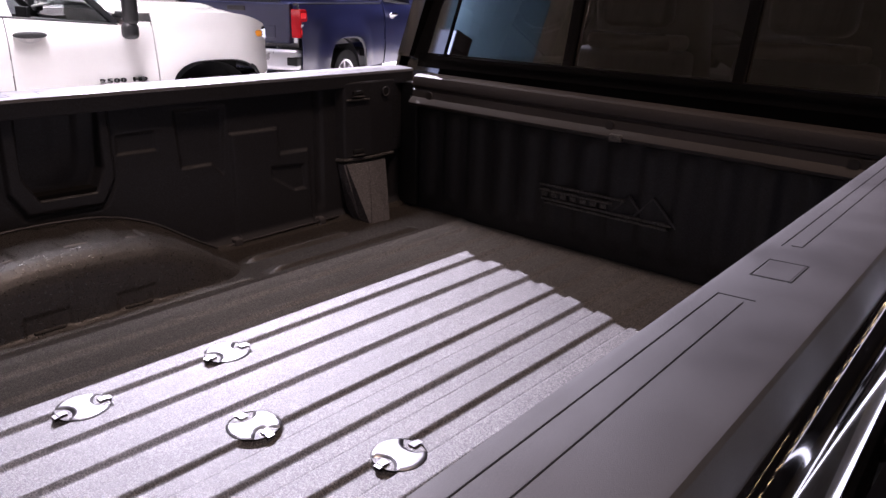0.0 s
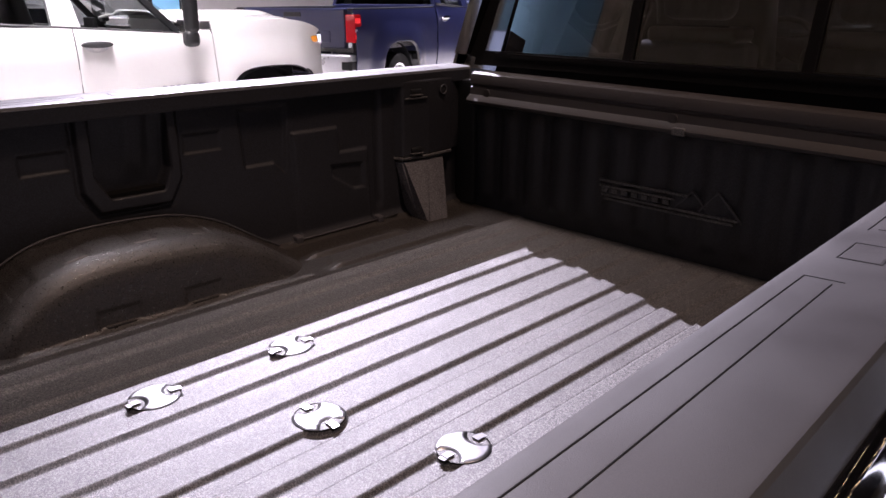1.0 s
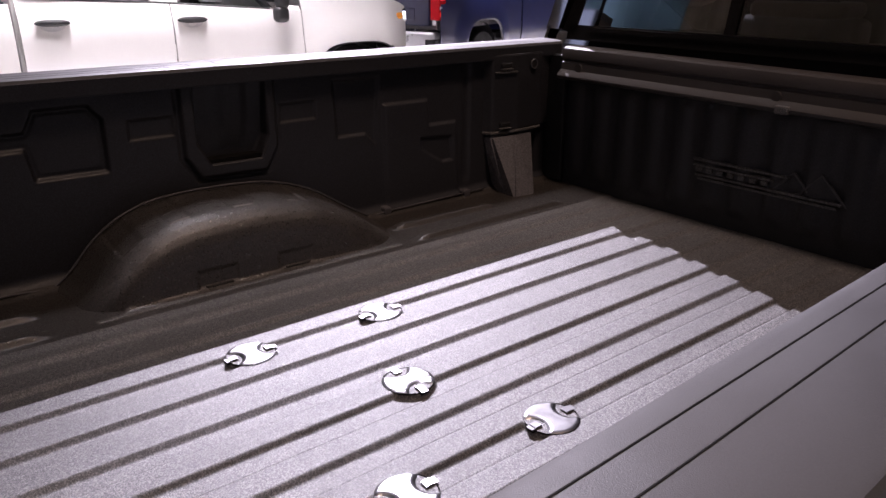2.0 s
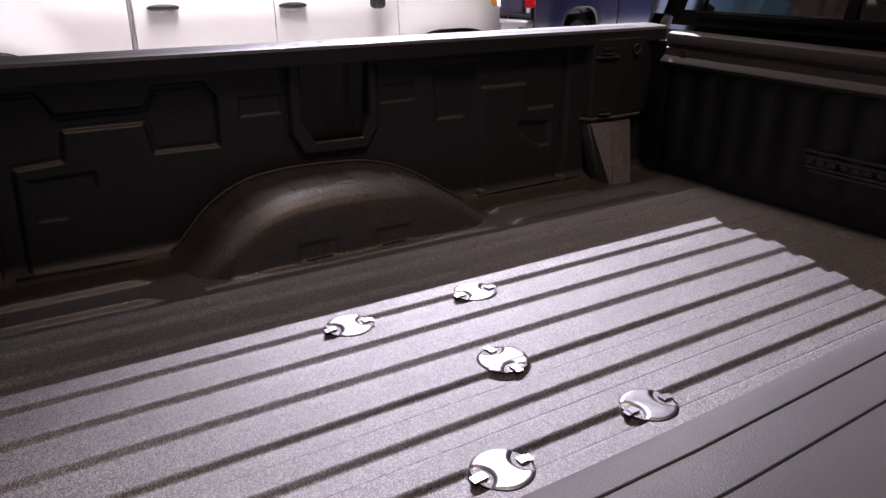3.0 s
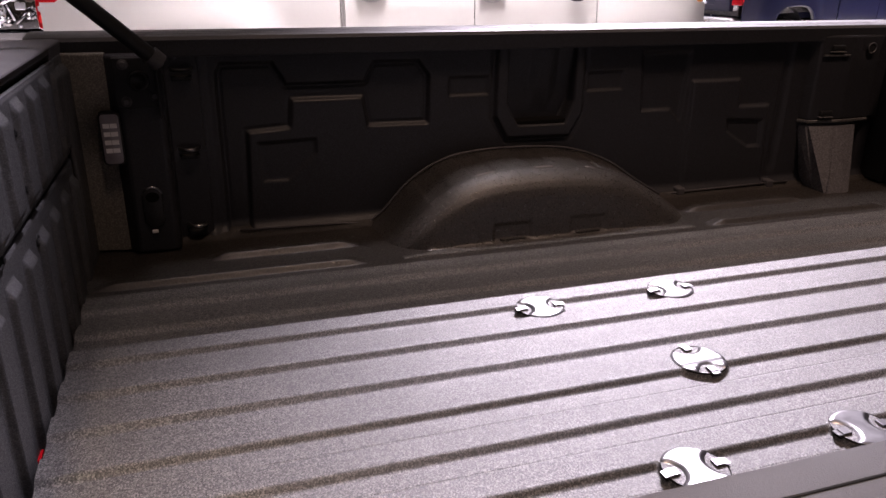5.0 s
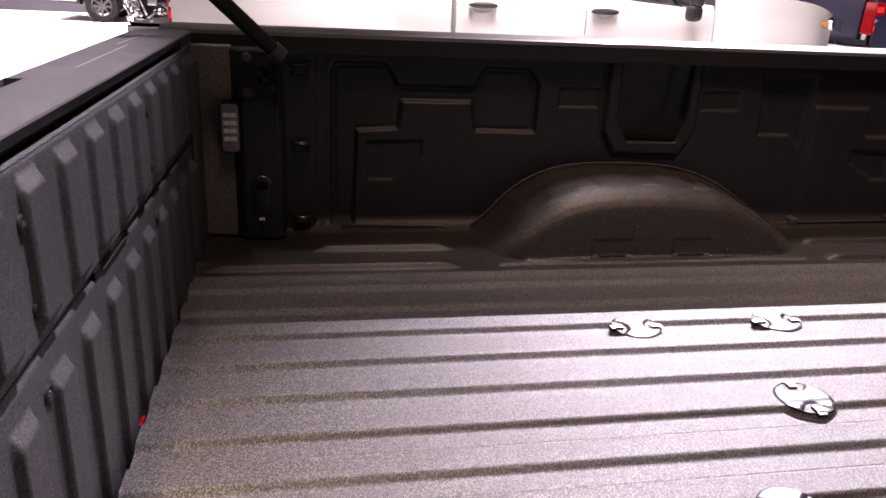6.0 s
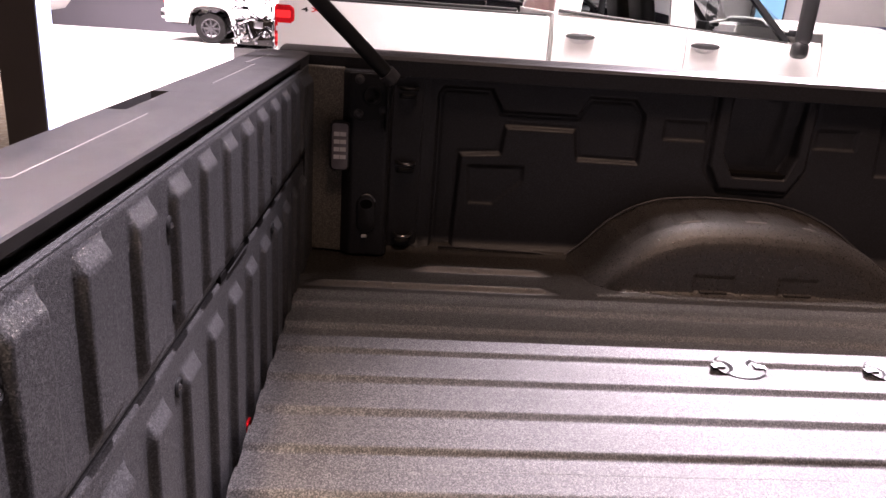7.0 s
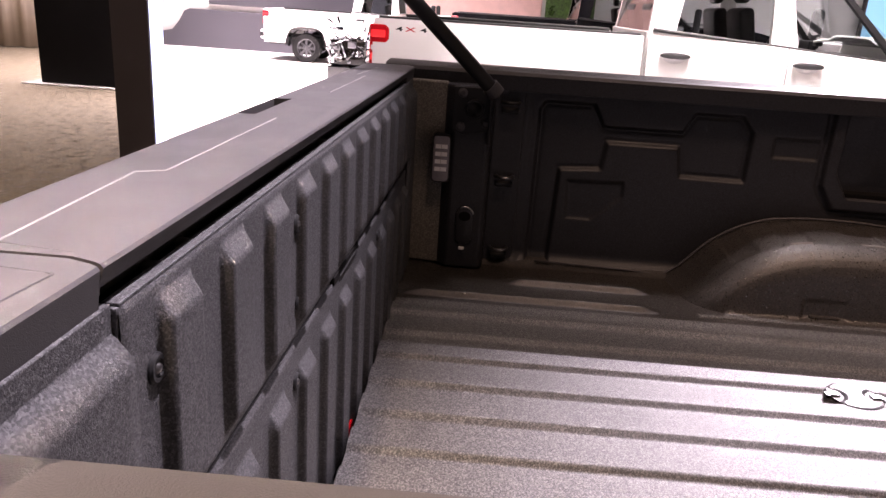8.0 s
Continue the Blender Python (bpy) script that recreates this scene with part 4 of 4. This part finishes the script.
        gp("plug", turned(lathe([(0.0, -0.004), (0.008, -0.004), (0.0095, 0.001), (0.0115, 0.0016), (0.013, -0.001)], (0, 0, 0), "z", 24), Matrix.Translation((hole, 0.0, 1.357)) @ Matrix.Rotation(radians(-90), 4, "X")), TRIM, sp, "round black plug", smooth=True)
    # latch opening between the two liners, and the strap that hangs under the floor's edge
    gp("latch_slot", box(-0.135, 0.035, -0.020, 0.0012, 1.203, 1.2165, 0.002), DARK, shell)
    gp("latch_bar", box(-0.125, 0.0, -0.002, 0.0030, 1.2045, 1.2075, 0.001), STEEL, shell, "bright latch edge")
    gp("red_tab", box(-0.135, -0.085, 0.0, 0.005, 0.852, 0.905, 0.002), RED, shell, "small red tab")
    z = 1.437
    top = [(-0.132, z - 0.052), (-0.132, z - 0.012), (-0.128, z - 0.003), (-0.120, z), (-0.080, z + 0.001), (-0.021, z + 0.0015), (-0.009, z - 0.0005), (-0.0052, z - 0.0018), (-0.0035, z - 0.0042), (-0.0075, z - 0.0165), (-0.014, z - 0.021), (-0.032, z - 0.04)]
    grip = (-0.098, 0.068)

    def cap(x0, x1, dz=0.0, profile=top):
        return prism([(w, h + dz) for w, h in profile], "x", x0, x1)

    front = [(-0.097, z - 0.045), (-0.097, z + 0.0004)] + top[4:]
    rim = [(-0.132, z - 0.052), (-0.132, z - 0.012), (-0.128, z - 0.003), (-0.1225, z - 0.0005), (-0.1225, z - 0.052)]
    gate_cap = gp("gate_cap", merge(cap(-0.722, grip[0] + 0.001), cap(grip[1] - 0.001, 0.6122), cap(*grip, 0.0, front), cap(*grip, 0.0, rim)), CAP, shell, "dark moulded cap along the gate's top", smooth=True, auto=25)
    gp("grip_well", box(grip[0] - 0.002, grip[1] + 0.002, -0.124, -0.095, z - 0.054, z - 0.034), CAP, gate_cap)
    low = [(w - 0.0015, h) for w, h in top[:9]] + [(-0.0085, z - 0.0310), (-0.016, z - 0.033), (-0.032, z - 0.045)]
    for x0, x1 in ((0.6130, 0.775), (-0.855, -0.724)):
        gp("end_cap", cap(x0, x1, -0.0012, low), CAP, shell, smooth=True, auto=25)
    # Thin pale rods draw the highlights on the cap's stepped edges.
    half = ((0.666, -0.073, 0.466, -0.084), (0.466, -0.084, 0.454, -0.063), (0.454, -0.063, 0.144, -0.064))
    for s in (1, -1):
        for xa, ya, xb, yb in half:
            gp("cap_line", cyl((mid + s * xa, ya, z + 0.0009), (mid + s * xb, yb, z + 0.0009), 0.0009, n=8), GLINT_LINE, gate_cap)
    for xa, ya, xb, yb, dz in ((0.606, -0.022, 0.594, -0.115, 0.0009), (0.636, -0.018, 0.626, -0.115, -0.0002), (0.636, -0.018, 0.70, -0.022, -0.0002)):
        gp("cap_line", cyl((xa, ya, z + dz), (xb, yb, z + dz), 0.0008, n=8), CAP, gate_cap)
    for x in (0.525, 0.472, 0.03, -0.12):
        gp("striker", turned(lathe([(0.0, 0.012), (0.0035, 0.011), (0.0045, 0.008), (0.0045, -0.01)], (0, 0, 0), "z", 12), Matrix.Translation((x, -0.014, 1.402)) @ Matrix.Rotation(radians(-90), 4, "X")), STEEL, shell, "bare steel pin", smooth=True, auto=40)


tailgate()


def rear_post(sx):
    """The rear corner post with its bracket, light, cover plate and tie-down loops."""
    p = part("rear_post", prism([(sx * 0.91, 0.10), (sx * 0.826, 0.105), (sx * 0.80, 0.128), (sx * 0.80, 0.212), (sx * 0.812, 0.222), (sx * 0.91, 0.225)], "z", 0.95, 1.405, 0.006), WALL, OWN, "black rear corner post")
    part("gate_jamb", prism([(sx * 0.91, 0.002), (sx * 0.842, 0.004), (sx * 0.826, 0.108), (sx * 0.91, 0.108)], "z", 0.95, 1.408, 0.004), JAMB, p, "rough sprayed jamb beside the gate, paled for the light on it")
    part("loop_channel", prism([(sx * 0.91, 0.222), (sx * 0.868, 0.222), (sx * 0.872, 0.30), (sx * 0.91, 0.30)], "z", 0.95, 1.40, 0.004), WALL, p)
    part("bracket", prism([(0.123, 1.300), (0.150, 1.290), (0.214, 1.300), (0.214, 1.402), (0.123, 1.402)], "x", min(sx * 0.792, sx * 0.801), max(sx * 0.792, sx * 0.801), 0.002), TRIM, p, "black steel bracket")
    part("bracket_flange", box(sx * 0.788 - 0.012, sx * 0.788 + 0.012, 0.209, 0.216, 1.27, 1.402, 0.002), TRIM, p)
    for y, z in ((0.145, 1.388), (0.144, 1.308), (0.245, 1.396), (0.203, 1.318)):
        m = Matrix.Translation((sx * (0.793 if y < 0.22 else 0.868), y, z)) @ Matrix.Rotation(radians(-90 * sx), 4, "Y")
        part("screw", turned(lathe([(0.0, 0.006), (0.006, 0.006), (0.0075, 0.004), (0.0115, 0.003), (0.0115, -0.002)], (0, 0, 0), "z", 14), m), FOOT, p, smooth=True, auto=40)
    part("ring_hole", turned(lathe([(0.0, 0.0015), (0.014, 0.0015), (0.0155, 0.007), (0.019, 0.008), (0.022, 0.005), (0.023, -0.001)], (0, 0, 0), "z", 28), Matrix.Translation((sx * 0.791, 0.175, 1.352)) @ Matrix.Rotation(radians(-90 * sx), 4, "Y")), TRIM, p, smooth=True)
    def rounded(w, h, r):
        turns = [(sy * (w - r) + r * math.cos(a), sz * (h - r) + r * math.sin(a)) for q, (sy, sz) in enumerate(((1, 1), (-1, 1), (-1, -1), (1, -1))) for a in np.linspace(q, q + 1, 6) * math.pi / 2]
        return [(0.102 + y, 1.226 + z) for y, z in turns]

    def across(a, b):
        return min(sx * a, sx * b), max(sx * a, sx * b)

    lamp = part("cargo_light", prism(rounded(0.0225, 0.059, 0.009), "x", *across(0.7985, 0.826), 0.002), TRIM, p, "small cargo light with a printed lens", smooth=True, auto=40)
    part("lens", prism(rounded(0.0192, 0.0555, 0.0075), "x", *across(0.7968, 0.8), 0.0012), LENSM, lamp, "grey translucent lens", smooth=True, auto=40)
    for k in range(4):
        for y0, y1 in ((0.0875, 0.1010), (0.1020, 0.1165)):
            part("print_bar", box(*across(0.7958, 0.7972), y0, y1, 1.1955 + 0.0185 * k, 1.2055 + 0.0185 * k), LABELM, lamp)
    oval = [(0.170 + 0.021 * math.cos(a), 1.062 + (0.027 if math.sin(a) > 0 else -0.027) + 0.021 * math.sin(a)) for a in np.linspace(0, 2 * math.pi, 32, endpoint=False)]
    part("cover_plate", prism(oval, "x", min(sx * 0.793, sx * 0.801), max(sx * 0.793, sx * 0.801), 0.002), WALL, p, "oval cover plate", smooth=True, auto=40)
    part("cover_rim", pipe([(sx * 0.797, y, z) for y, z in oval[15:] + oval[:1]], 0.0022, 6), TRIM, p, smooth=True)
    part("finger_hole", prism([(0.170 + 0.015 * math.cos(a), 1.087 + 0.012 * math.sin(a)) for a in np.linspace(0, 2 * math.pi, 20, endpoint=False)], "x", *across(0.7924, 0.7935)), DARK, p)
    # Upper half of the rim in bright steel, to draw its glint.
    part("rim_glint", pipe([(sx * 0.7955, y, z) for y, z in oval[1:12]], 0.0026, 8), STEEL, p, "bright steel arc drawing the glint on the upper rim", smooth=True)
    part("plate_clip", box(sx * 0.793 - 0.003, sx * 0.793 + 0.003, 0.160, 0.174, 1.000, 1.008, 0.002), LABELM, p)
    for z in (1.365, 1.18, 0.99):
        arc = [(sx * (0.868 - 0.026 * math.sin(a)), 0.262 + 0.022 * math.cos(a), z) for a in np.linspace(0, math.pi, 11)]
        part("tie_loop", pipe(arc, 0.0045, 10), STEEL if z < 1.3 else TRIM, p, "steel tie-down loop", smooth=True)
        part("loop_bracket", box(sx * 0.866 - 0.008, sx * 0.866 + 0.008, 0.240, 0.284, z - 0.026, z - 0.014, 0.003), TRIM, p)


for side in (-1, 1):
    rear_post(side)
part("sill_plate", box(-0.9, 0.86, -0.05, 0.10, 0.835, 0.86, 0.004), TRIM, OWN, "dark sill plate under the gate gap")

# black tube that rises from the rear corner bracket
foot = Vector((-0.755, 0.215, 1.402))
way = Vector((0.10, -0.296, 0.29)).normalized()
tube = thing("support_tube", foot, "black steel tube clamped to the rear corner of the bed", "tube")
part("pole", cyl(foot - way * 0.01, foot + way * 0.70, 0.017, n=24), TRIM, tube, smooth=True, auto=40)
part("clamp", cyl(foot - way * 0.012, foot + way * 0.014, 0.0205, n=24), FOOT, tube, "dark clamp ring", smooth=True, auto=40)
part("lug", box(-0.80, -0.745, 0.20, 0.23, 1.385, 1.405, 0.004), TRIM, tube)


# ---- hitch hole covers in the bed floor ----
def hitch_cover(x, y, turn):
    """A round pressed steel cover, arched over the groove, notched at two ends round bent finger tabs."""
    T = thing("hitch_hole_cover", (x, y, FL), "round bright pressed-steel cover over a hitch hole in the bed floor", "hitch cover", "hitch covers in the bed floor")
    m = Matrix.Translation((x, y, FL)) @ Matrix.Rotation(radians(turn), 4, "Z") @ Matrix.Diagonal((0.93, 0.93, 0.9, 1))
    rs, an = np.linspace(0.0005, 0.0515, 44), np.linspace(0, 2 * math.pi, 161)

    def place(R, A):
        X, Y = R * np.cos(A), R * np.sin(A)
        d = np.hypot(np.abs(X) - 0.051, Y)
        well = step(0.0255 - d, 0.0125)
        band = step(0.006 - np.abs(X - 0.019), 0.006) * 0.0018 if not turn else 0.0
        Z = 0.0026 - 0.0125 * well - band - 0.0022 * np.clip((R - 0.044) / 0.0075, 0, 1) ** 2
        return X, Y, Z

    disc = sheet(rs, an, place)
    bmesh.ops.remove_doubles(disc, verts=disc.verts, dist=1e-5)
    part("disc", turned(thick(disc, -0.0016), m), STEEL, T, smooth=True, auto=60)
    part("hole_rim", turned(lathe([(0.0532, -0.004), (0.0531, 0.0009), (0.0519, 0.0007), (0.0517, -0.004)], (0, 0, 0), "z", 64), m), DARK, T, "thin dark ring round the cover", smooth=True)
    for s in (-1, 1):
        tab = merge(box(s * 0.041 - 0.0075, s * 0.041 + 0.0075, -0.0082, 0.0082, 0.0028, 0.0044, 0.0006), box(s * 0.0335 - 0.001, s * 0.0335 + 0.001, -0.0082, 0.0082, -0.004, 0.0040), box(s * 0.0490 - 0.001, s * 0.0490 + 0.001, -0.0082, 0.0082, 0.0004, 0.0040), box(s * 0.0535 - 0.0052, s * 0.0535 + 0.0052, -0.0082, 0.0082, 0.0008, 0.0024, 0.0006))
        part("tab", turned(tab, m), STEEL, T)
        part("tab_gap", turned(box(s * 0.047 - 0.0105, s * 0.047 + 0.0105, -0.0100, 0.0100, -0.0040, -0.0030), m), DARK, T)


for x, y, turn in COVERS:
    hitch_cover(x, y, turn)


# ---- cab back of the black pickup ----
def cab_back():
    y0, zb, zt, lean = 2.50, 1.465, 1.99, 0.11
    def at(x, z, d=0.0):
        return (x, y0 + lean * (z - zb) / (zt - zb) + d, z)
    w = part("cab_back", prism([(-0.95, 0.75), (0.95, 0.75), (0.955, 1.30), (0.94, zb), (-0.94, zb), (-0.955, 1.30)], "y", y0 - 0.005, y0 + 0.05, 0.012), BLACK, OWN, "glossy black cab back panel")
    def bar(p, q, wd):
        bm = bmesh.new()
        (xa, za), (xb, zb2) = p, q
        d = Vector((xb - xa, zb2 - za)).normalized()
        n = Vector((-d.y, d.x)) * wd / 2
        c = [(xa + n.x, za + n.y), (xb + n.x, zb2 + n.y), (xb - n.x, zb2 - n.y), (xa - n.x, za - n.y)]
        a = [bm.verts.new(at(x, z, -0.012)) for x, z in c]
        b = [bm.verts.new(at(x, z, 0.03)) for x, z in c]
        bm.faces.new(a), bm.faces.new(b[::-1])
        for i in range(4):
            bm.faces.new((a[i], a[(i + 1) % 4], b[(i + 1) % 4], b[i]))
        return bm
    part("window_frame", merge(bar((-0.90, zb), (-0.80, zt), 0.07), bar((0.90, zb), (0.80, zt), 0.07), bar((-0.9, zb), (0.9, zb), 0.05), bar((-0.82, zt), (0.82, zt), 0.06)), DARK, w)
    for xs in (-0.27, 0.27):
        part("slider_frame", bar((xs, zb + 0.02), (xs, zt - 0.02), 0.03), DARK, w)
    for xa, xb in ((-0.88, -0.27), (-0.27, 0.27), (0.27, 0.88)):
        bm = bmesh.new()
        k = 0.9
        bm.faces.new([bm.verts.new(at(x * (1 if z < 1.7 else k), z)) for x, z in ((xa, zb), (xb, zb), (xb, zt), (xa, zt))])
        part("rear_pane", bm, TINTED, w)
    # Matt band added over the glossy panel to keep reflections off it.
    part("dulling_band", box(-0.93, 0.93, y0 - 0.0125, y0 - 0.0065, 1.28, 1.444, 0.001), DARK, w, "matt black band added under the window to dull the panel")
    part("lower_seal", box(-0.80, 0.80, y0 - 0.018, y0 - 0.012, zb + 0.018, zb + 0.024, 0.002), BLACK, w)
    for sx in (-1, 1):
        bm = bmesh.new()
        pts = [at(sx * 0.96, 1.40, -0.01), at(sx * 0.85, zt, -0.01), at(sx * 0.85, zt, 0.22), at(sx * 0.96, 1.40, 0.22), at(sx * 0.80, 1.40, -0.01), at(sx * 0.70, zt, -0.01), at(sx * 0.70, zt, 0.22), at(sx * 0.80, 1.40, 0.22)]
        v = [bm.verts.new(p) for p in pts]
        for f in ((0, 1, 2, 3), (4, 5, 6, 7), (0, 1, 5, 4), (1, 2, 6, 5), (2, 3, 7, 6), (3, 0, 4, 7)):
            bm.faces.new([v[i] for i in f])
        part("corner_pillar", bm, BLACK, w)


cab_back()


def bench(x):
    """A rear seat place seen through the back window: grey back shell, tan top and dark headrest."""
    s = part("rear_seat", turned(box(-0.21, 0.21, -0.06, 0.06, 1.02, 1.53, 0.03, 3), Matrix.Translation((x, 2.95, 0))), GREYPL, OWN, "dark grey rear seat back", smooth=True)
    part("seat_top", box(x - 0.165, x + 0.165, 2.89, 3.05, 1.525, 1.578, 0.02, 3), TAN, s, "tan leather top", smooth=True)
    part("headrest", box(x - 0.125, x + 0.13, 2.90, 3.0, 1.60, 1.82, 0.04, 3), SEAT, s, "black leather headrest", smooth=True)
    part("trim_line", box(x - 0.15, x + 0.14, 2.892, 2.90, 1.578, 1.586, 0.002), CHROME, s, "bright trim line")


for seat_x in (-0.28, 0.30):
    bench(seat_x)
part("shelf_panel", box(-0.86, 0.86, 2.62, 2.86, 1.36, 1.40, 0.01), TRIM, OWN)

# ---- display pieces round the hall ----
outline = [(-9.6, 0.012), (-2.0, 0.012), (-2.0, 1.02), (-7.9, 1.02), (-8.06, 0.95), (-8.2, 0.68), (-8.4, 0.44), (-8.75, 0.36), (-9.6, 0.36)]
tagged(part("display_wall", prism(outline, "x", -19.95, -19.85, 0.01), GREYWALL), "low grey display wall with a swept end", "display wall")
tagged(part("display_wall", box(-20.2, -20.0, -12, 24, 0.012, 6.0, 0.02), WHITE), "tall white display wall behind the vehicles", "display wall")
tagged(part("wall_graphic", box(-19.99, -19.93, -7.4, -2.2, 1.16, 2.6, 0.01), GREYWALL), "purple-grey printed panel on the display wall", "wall panel")
tagged(part("wall_graphic", box(-19.99, -19.93, -2.0, 1.6, 0.02, 4.2, 0.01), PINK), "pink printed panel on the display wall", "wall panel")
tagged(part("wall_graphic", box(-19.99, -19.93, 1.7, 3.0, 0.02, 4.2, 0.01), GREEN), "green foliage print on the display wall", "wall panel")
scr = thing("display_screen", (-19.6, 10.0, 0.012), "tall light-blue display screen on a black stand", "screen")
part("frame", box(-19.75, -19.6, 9.75, 10.65, 0.012, 2.6, 0.03), TRIM, scr)
part("screen", box(-19.6, -19.59, 9.82, 10.58, 0.9, 2.5), glowing("blue_screen", (0.25, 0.62, 0.9), 0.3), scr)

col = thing("column", (-5.55, -2.82, 0), "tall dark bronze column at the edge of the display floor", "column")
CX, CY = -5.55, -2.82
part("shaft", box(CX - 0.145, CX + 0.145, CY - 0.165, CY + 0.165, 0.02, 3.5, 0.01), BROWNBLK, col)
part("edge_light", box(CX - 0.12, CX + 0.12, CY + 0.167, CY + 0.174, 0.03, 3.48), glowing("cool_edge_light", (0.6, 0.7, 1.0), 3.0), col, "cool white light strip")
part("base_plate", box(CX - 0.22, CX + 0.20, CY - 0.24, CY + 0.20, 0.0, 0.02, 0.004), WHITE, col)

pan = thing("partition", (-10.6, -6.0, 0), "tall black fabric display panel on a white base plate", "partition")
part("panel", box(-10.75, -10.4, -6.62, -5.2, 0.03, 4.0, 0.02), DARK, pan)
part("base_plate", box(-11.0, -10.25, -6.85, -5.0, 0.0, 0.03, 0.006), WHITE, pan)


def engine(x, y):
    """A polished engine on a stand: block, heads, covers, pulleys, pipes."""
    E = thing("engine_display", (x, y, 0), "polished silver engine on a display stand", "engine")
    rnd = random.Random(4)
    part("stand", box(x - 0.3, x + 0.3, y - 0.3, y + 0.3, 0, 0.35, 0.02), BLACK, E)
    part("block", box(x - 0.25, x + 0.25, y - 0.28, y + 0.28, 0.35, 0.78, 0.03), BLACK, E)
    for s in (-1, 1):
        part("cylinder_head", turned(box(-0.10, 0.10, -0.27, 0.27, -0.1, 0.14, 0.03), Matrix.Translation((x + s * 0.2, y, 0.85)) @ Matrix.Rotation(radians(35 * s), 4, "Y")), CHROME, E)
    part("intake", box(x - 0.14, x + 0.14, y - 0.22, y + 0.22, 0.88, 1.02, 0.05, 3), ALLOY, E, smooth=True)
    for k in range(5):
        c = Vector((x + 0.28, y + rnd.uniform(-0.22, 0.22), rnd.uniform(0.45, 0.9)))
        part("pulley", lathe([(0.0, 0.03), (0.02, 0.03), (0.05, 0.0), (0.075, 0.0), (0.08, 0.02), (0.08, -0.03)], c, "x", 20), (CHROME, BLACK, ALLOY)[k % 3], E)
    for k in range(34):
        p = Vector((x + rnd.uniform(0.18, 0.38), y + rnd.uniform(-0.3, 0.3), rnd.uniform(0.4, 0.95)))
        q = p + Vector((rnd.uniform(-0.1, 0.1), rnd.uniform(-0.2, 0.2), rnd.uniform(-0.2, 0.2)))
        part("pipe", cyl(p, q, rnd.uniform(0.008, 0.024), n=10), (CHROME, BLACK, ALLOY)[k % 3], E, smooth=True)
    for k in range(6):
        p = Vector((x + rnd.uniform(0.05, 0.3), y + rnd.uniform(-0.28, 0.28), rnd.uniform(0.45, 0.98)))
        part("housing", box(p.x - 0.06, p.x + 0.06, p.y - 0.06, p.y + 0.06, p.z - 0.05, p.z + 0.05, 0.015), (ALLOY, BLACK)[k % 2], E)
    E.scale = (1.1, 1.2, 1.13)


engine(-13.0, -2.27)


# ---- lit tubes, floor strips and bulb rows over the aisle ----
LED = glowing("white_led_tube", (0.85, 0.88, 1.0), 6.0)
BULB = glowing("warm_bulb", (1.0, 0.75, 0.4), 25.0)
gate = thing("lit_portal", (5.2, 12.5, 0), "white-lit portal frame of light tubes over the aisle", "light frame")
for x in (3.4, 7.4):
    part("upright", box(x - 0.06, x + 0.06, 12.44, 12.56, 0.0, 3.4, 0.02), LED, gate)
part("beam", box(3.34, 7.46, 12.44, 12.56, 3.4, 3.52, 0.02), LED, gate)
edge = thing("floor_light_edge", (4.5, 8.0, 0.012), "white light strips framing a display floor on the aisle", "light strip")
for xa, xb, ya, yb in ((2.3, 2.55, 3.2, 12.0), (5.0, 5.3, 4.2, 12.0), (2.55, 5.0, 7.2, 7.45), (2.55, 5.0, 11.75, 12.0)):
    part("strip", box(xa, xb, ya, yb, 0.014, 0.05, 0.01), LED, edge)
for x in (3.2, 4.3):
    part("plinth", box(x - 0.3, x + 0.3, 8.6, 10.6, 0.014, 0.55, 0.05), BLACK, edge)
# Unseen glowing panel, added for the blue reflection in the rear window.
PANE_GLOW = glowing("pane_reflection_glow", (0.30, 0.55, 0.75), 0.16)
nodes, links = PANE_GLOW.node_tree.nodes, PANE_GLOW.node_tree.links
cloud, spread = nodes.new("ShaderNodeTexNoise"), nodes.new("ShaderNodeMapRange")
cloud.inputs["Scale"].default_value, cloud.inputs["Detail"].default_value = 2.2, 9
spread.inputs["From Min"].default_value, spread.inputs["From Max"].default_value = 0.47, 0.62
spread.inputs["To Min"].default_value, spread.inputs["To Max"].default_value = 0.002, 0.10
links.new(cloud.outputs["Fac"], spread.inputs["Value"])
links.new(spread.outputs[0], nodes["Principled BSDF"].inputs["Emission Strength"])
hang = thing("reflection_panel", (-8.6, -7.0, 5.0), "unseen pale blue glowing panel added under the ceiling for its reflection", "banner")
part("lit_face", box(-9.7, -7.3, -7.05, -7.0, 4.0, 5.8, 0.01), PANE_GLOW, hang)
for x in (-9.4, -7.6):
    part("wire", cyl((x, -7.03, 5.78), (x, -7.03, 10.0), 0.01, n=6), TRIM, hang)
for y, z in ((15.0, 4.6), (17.0, 5.6), (9.0, 6.0)):
    row = thing("bulb_row", (8.0, y, z), "black rail with a row of warm bulbs under the ceiling", "light rail", "bulb rails")
    part("rail", box(2, 13.5, y - 0.03, y + 0.03, z, z + 0.06, 0.01), TRIM, row)
    for k in range(22):
        part("bulb", lathe([(0.0, -0.12), (0.05, -0.09), (0.06, -0.05), (0.03, 0.0)], (2.3 + 0.5 * k, y, z), "z", 10), BULB, row)
    for x in (3, 8, 13):
        part("hanger", cyl((x, y, z + 0.05), (x, y, 10.0), 0.012, n=8), TRIM, row)
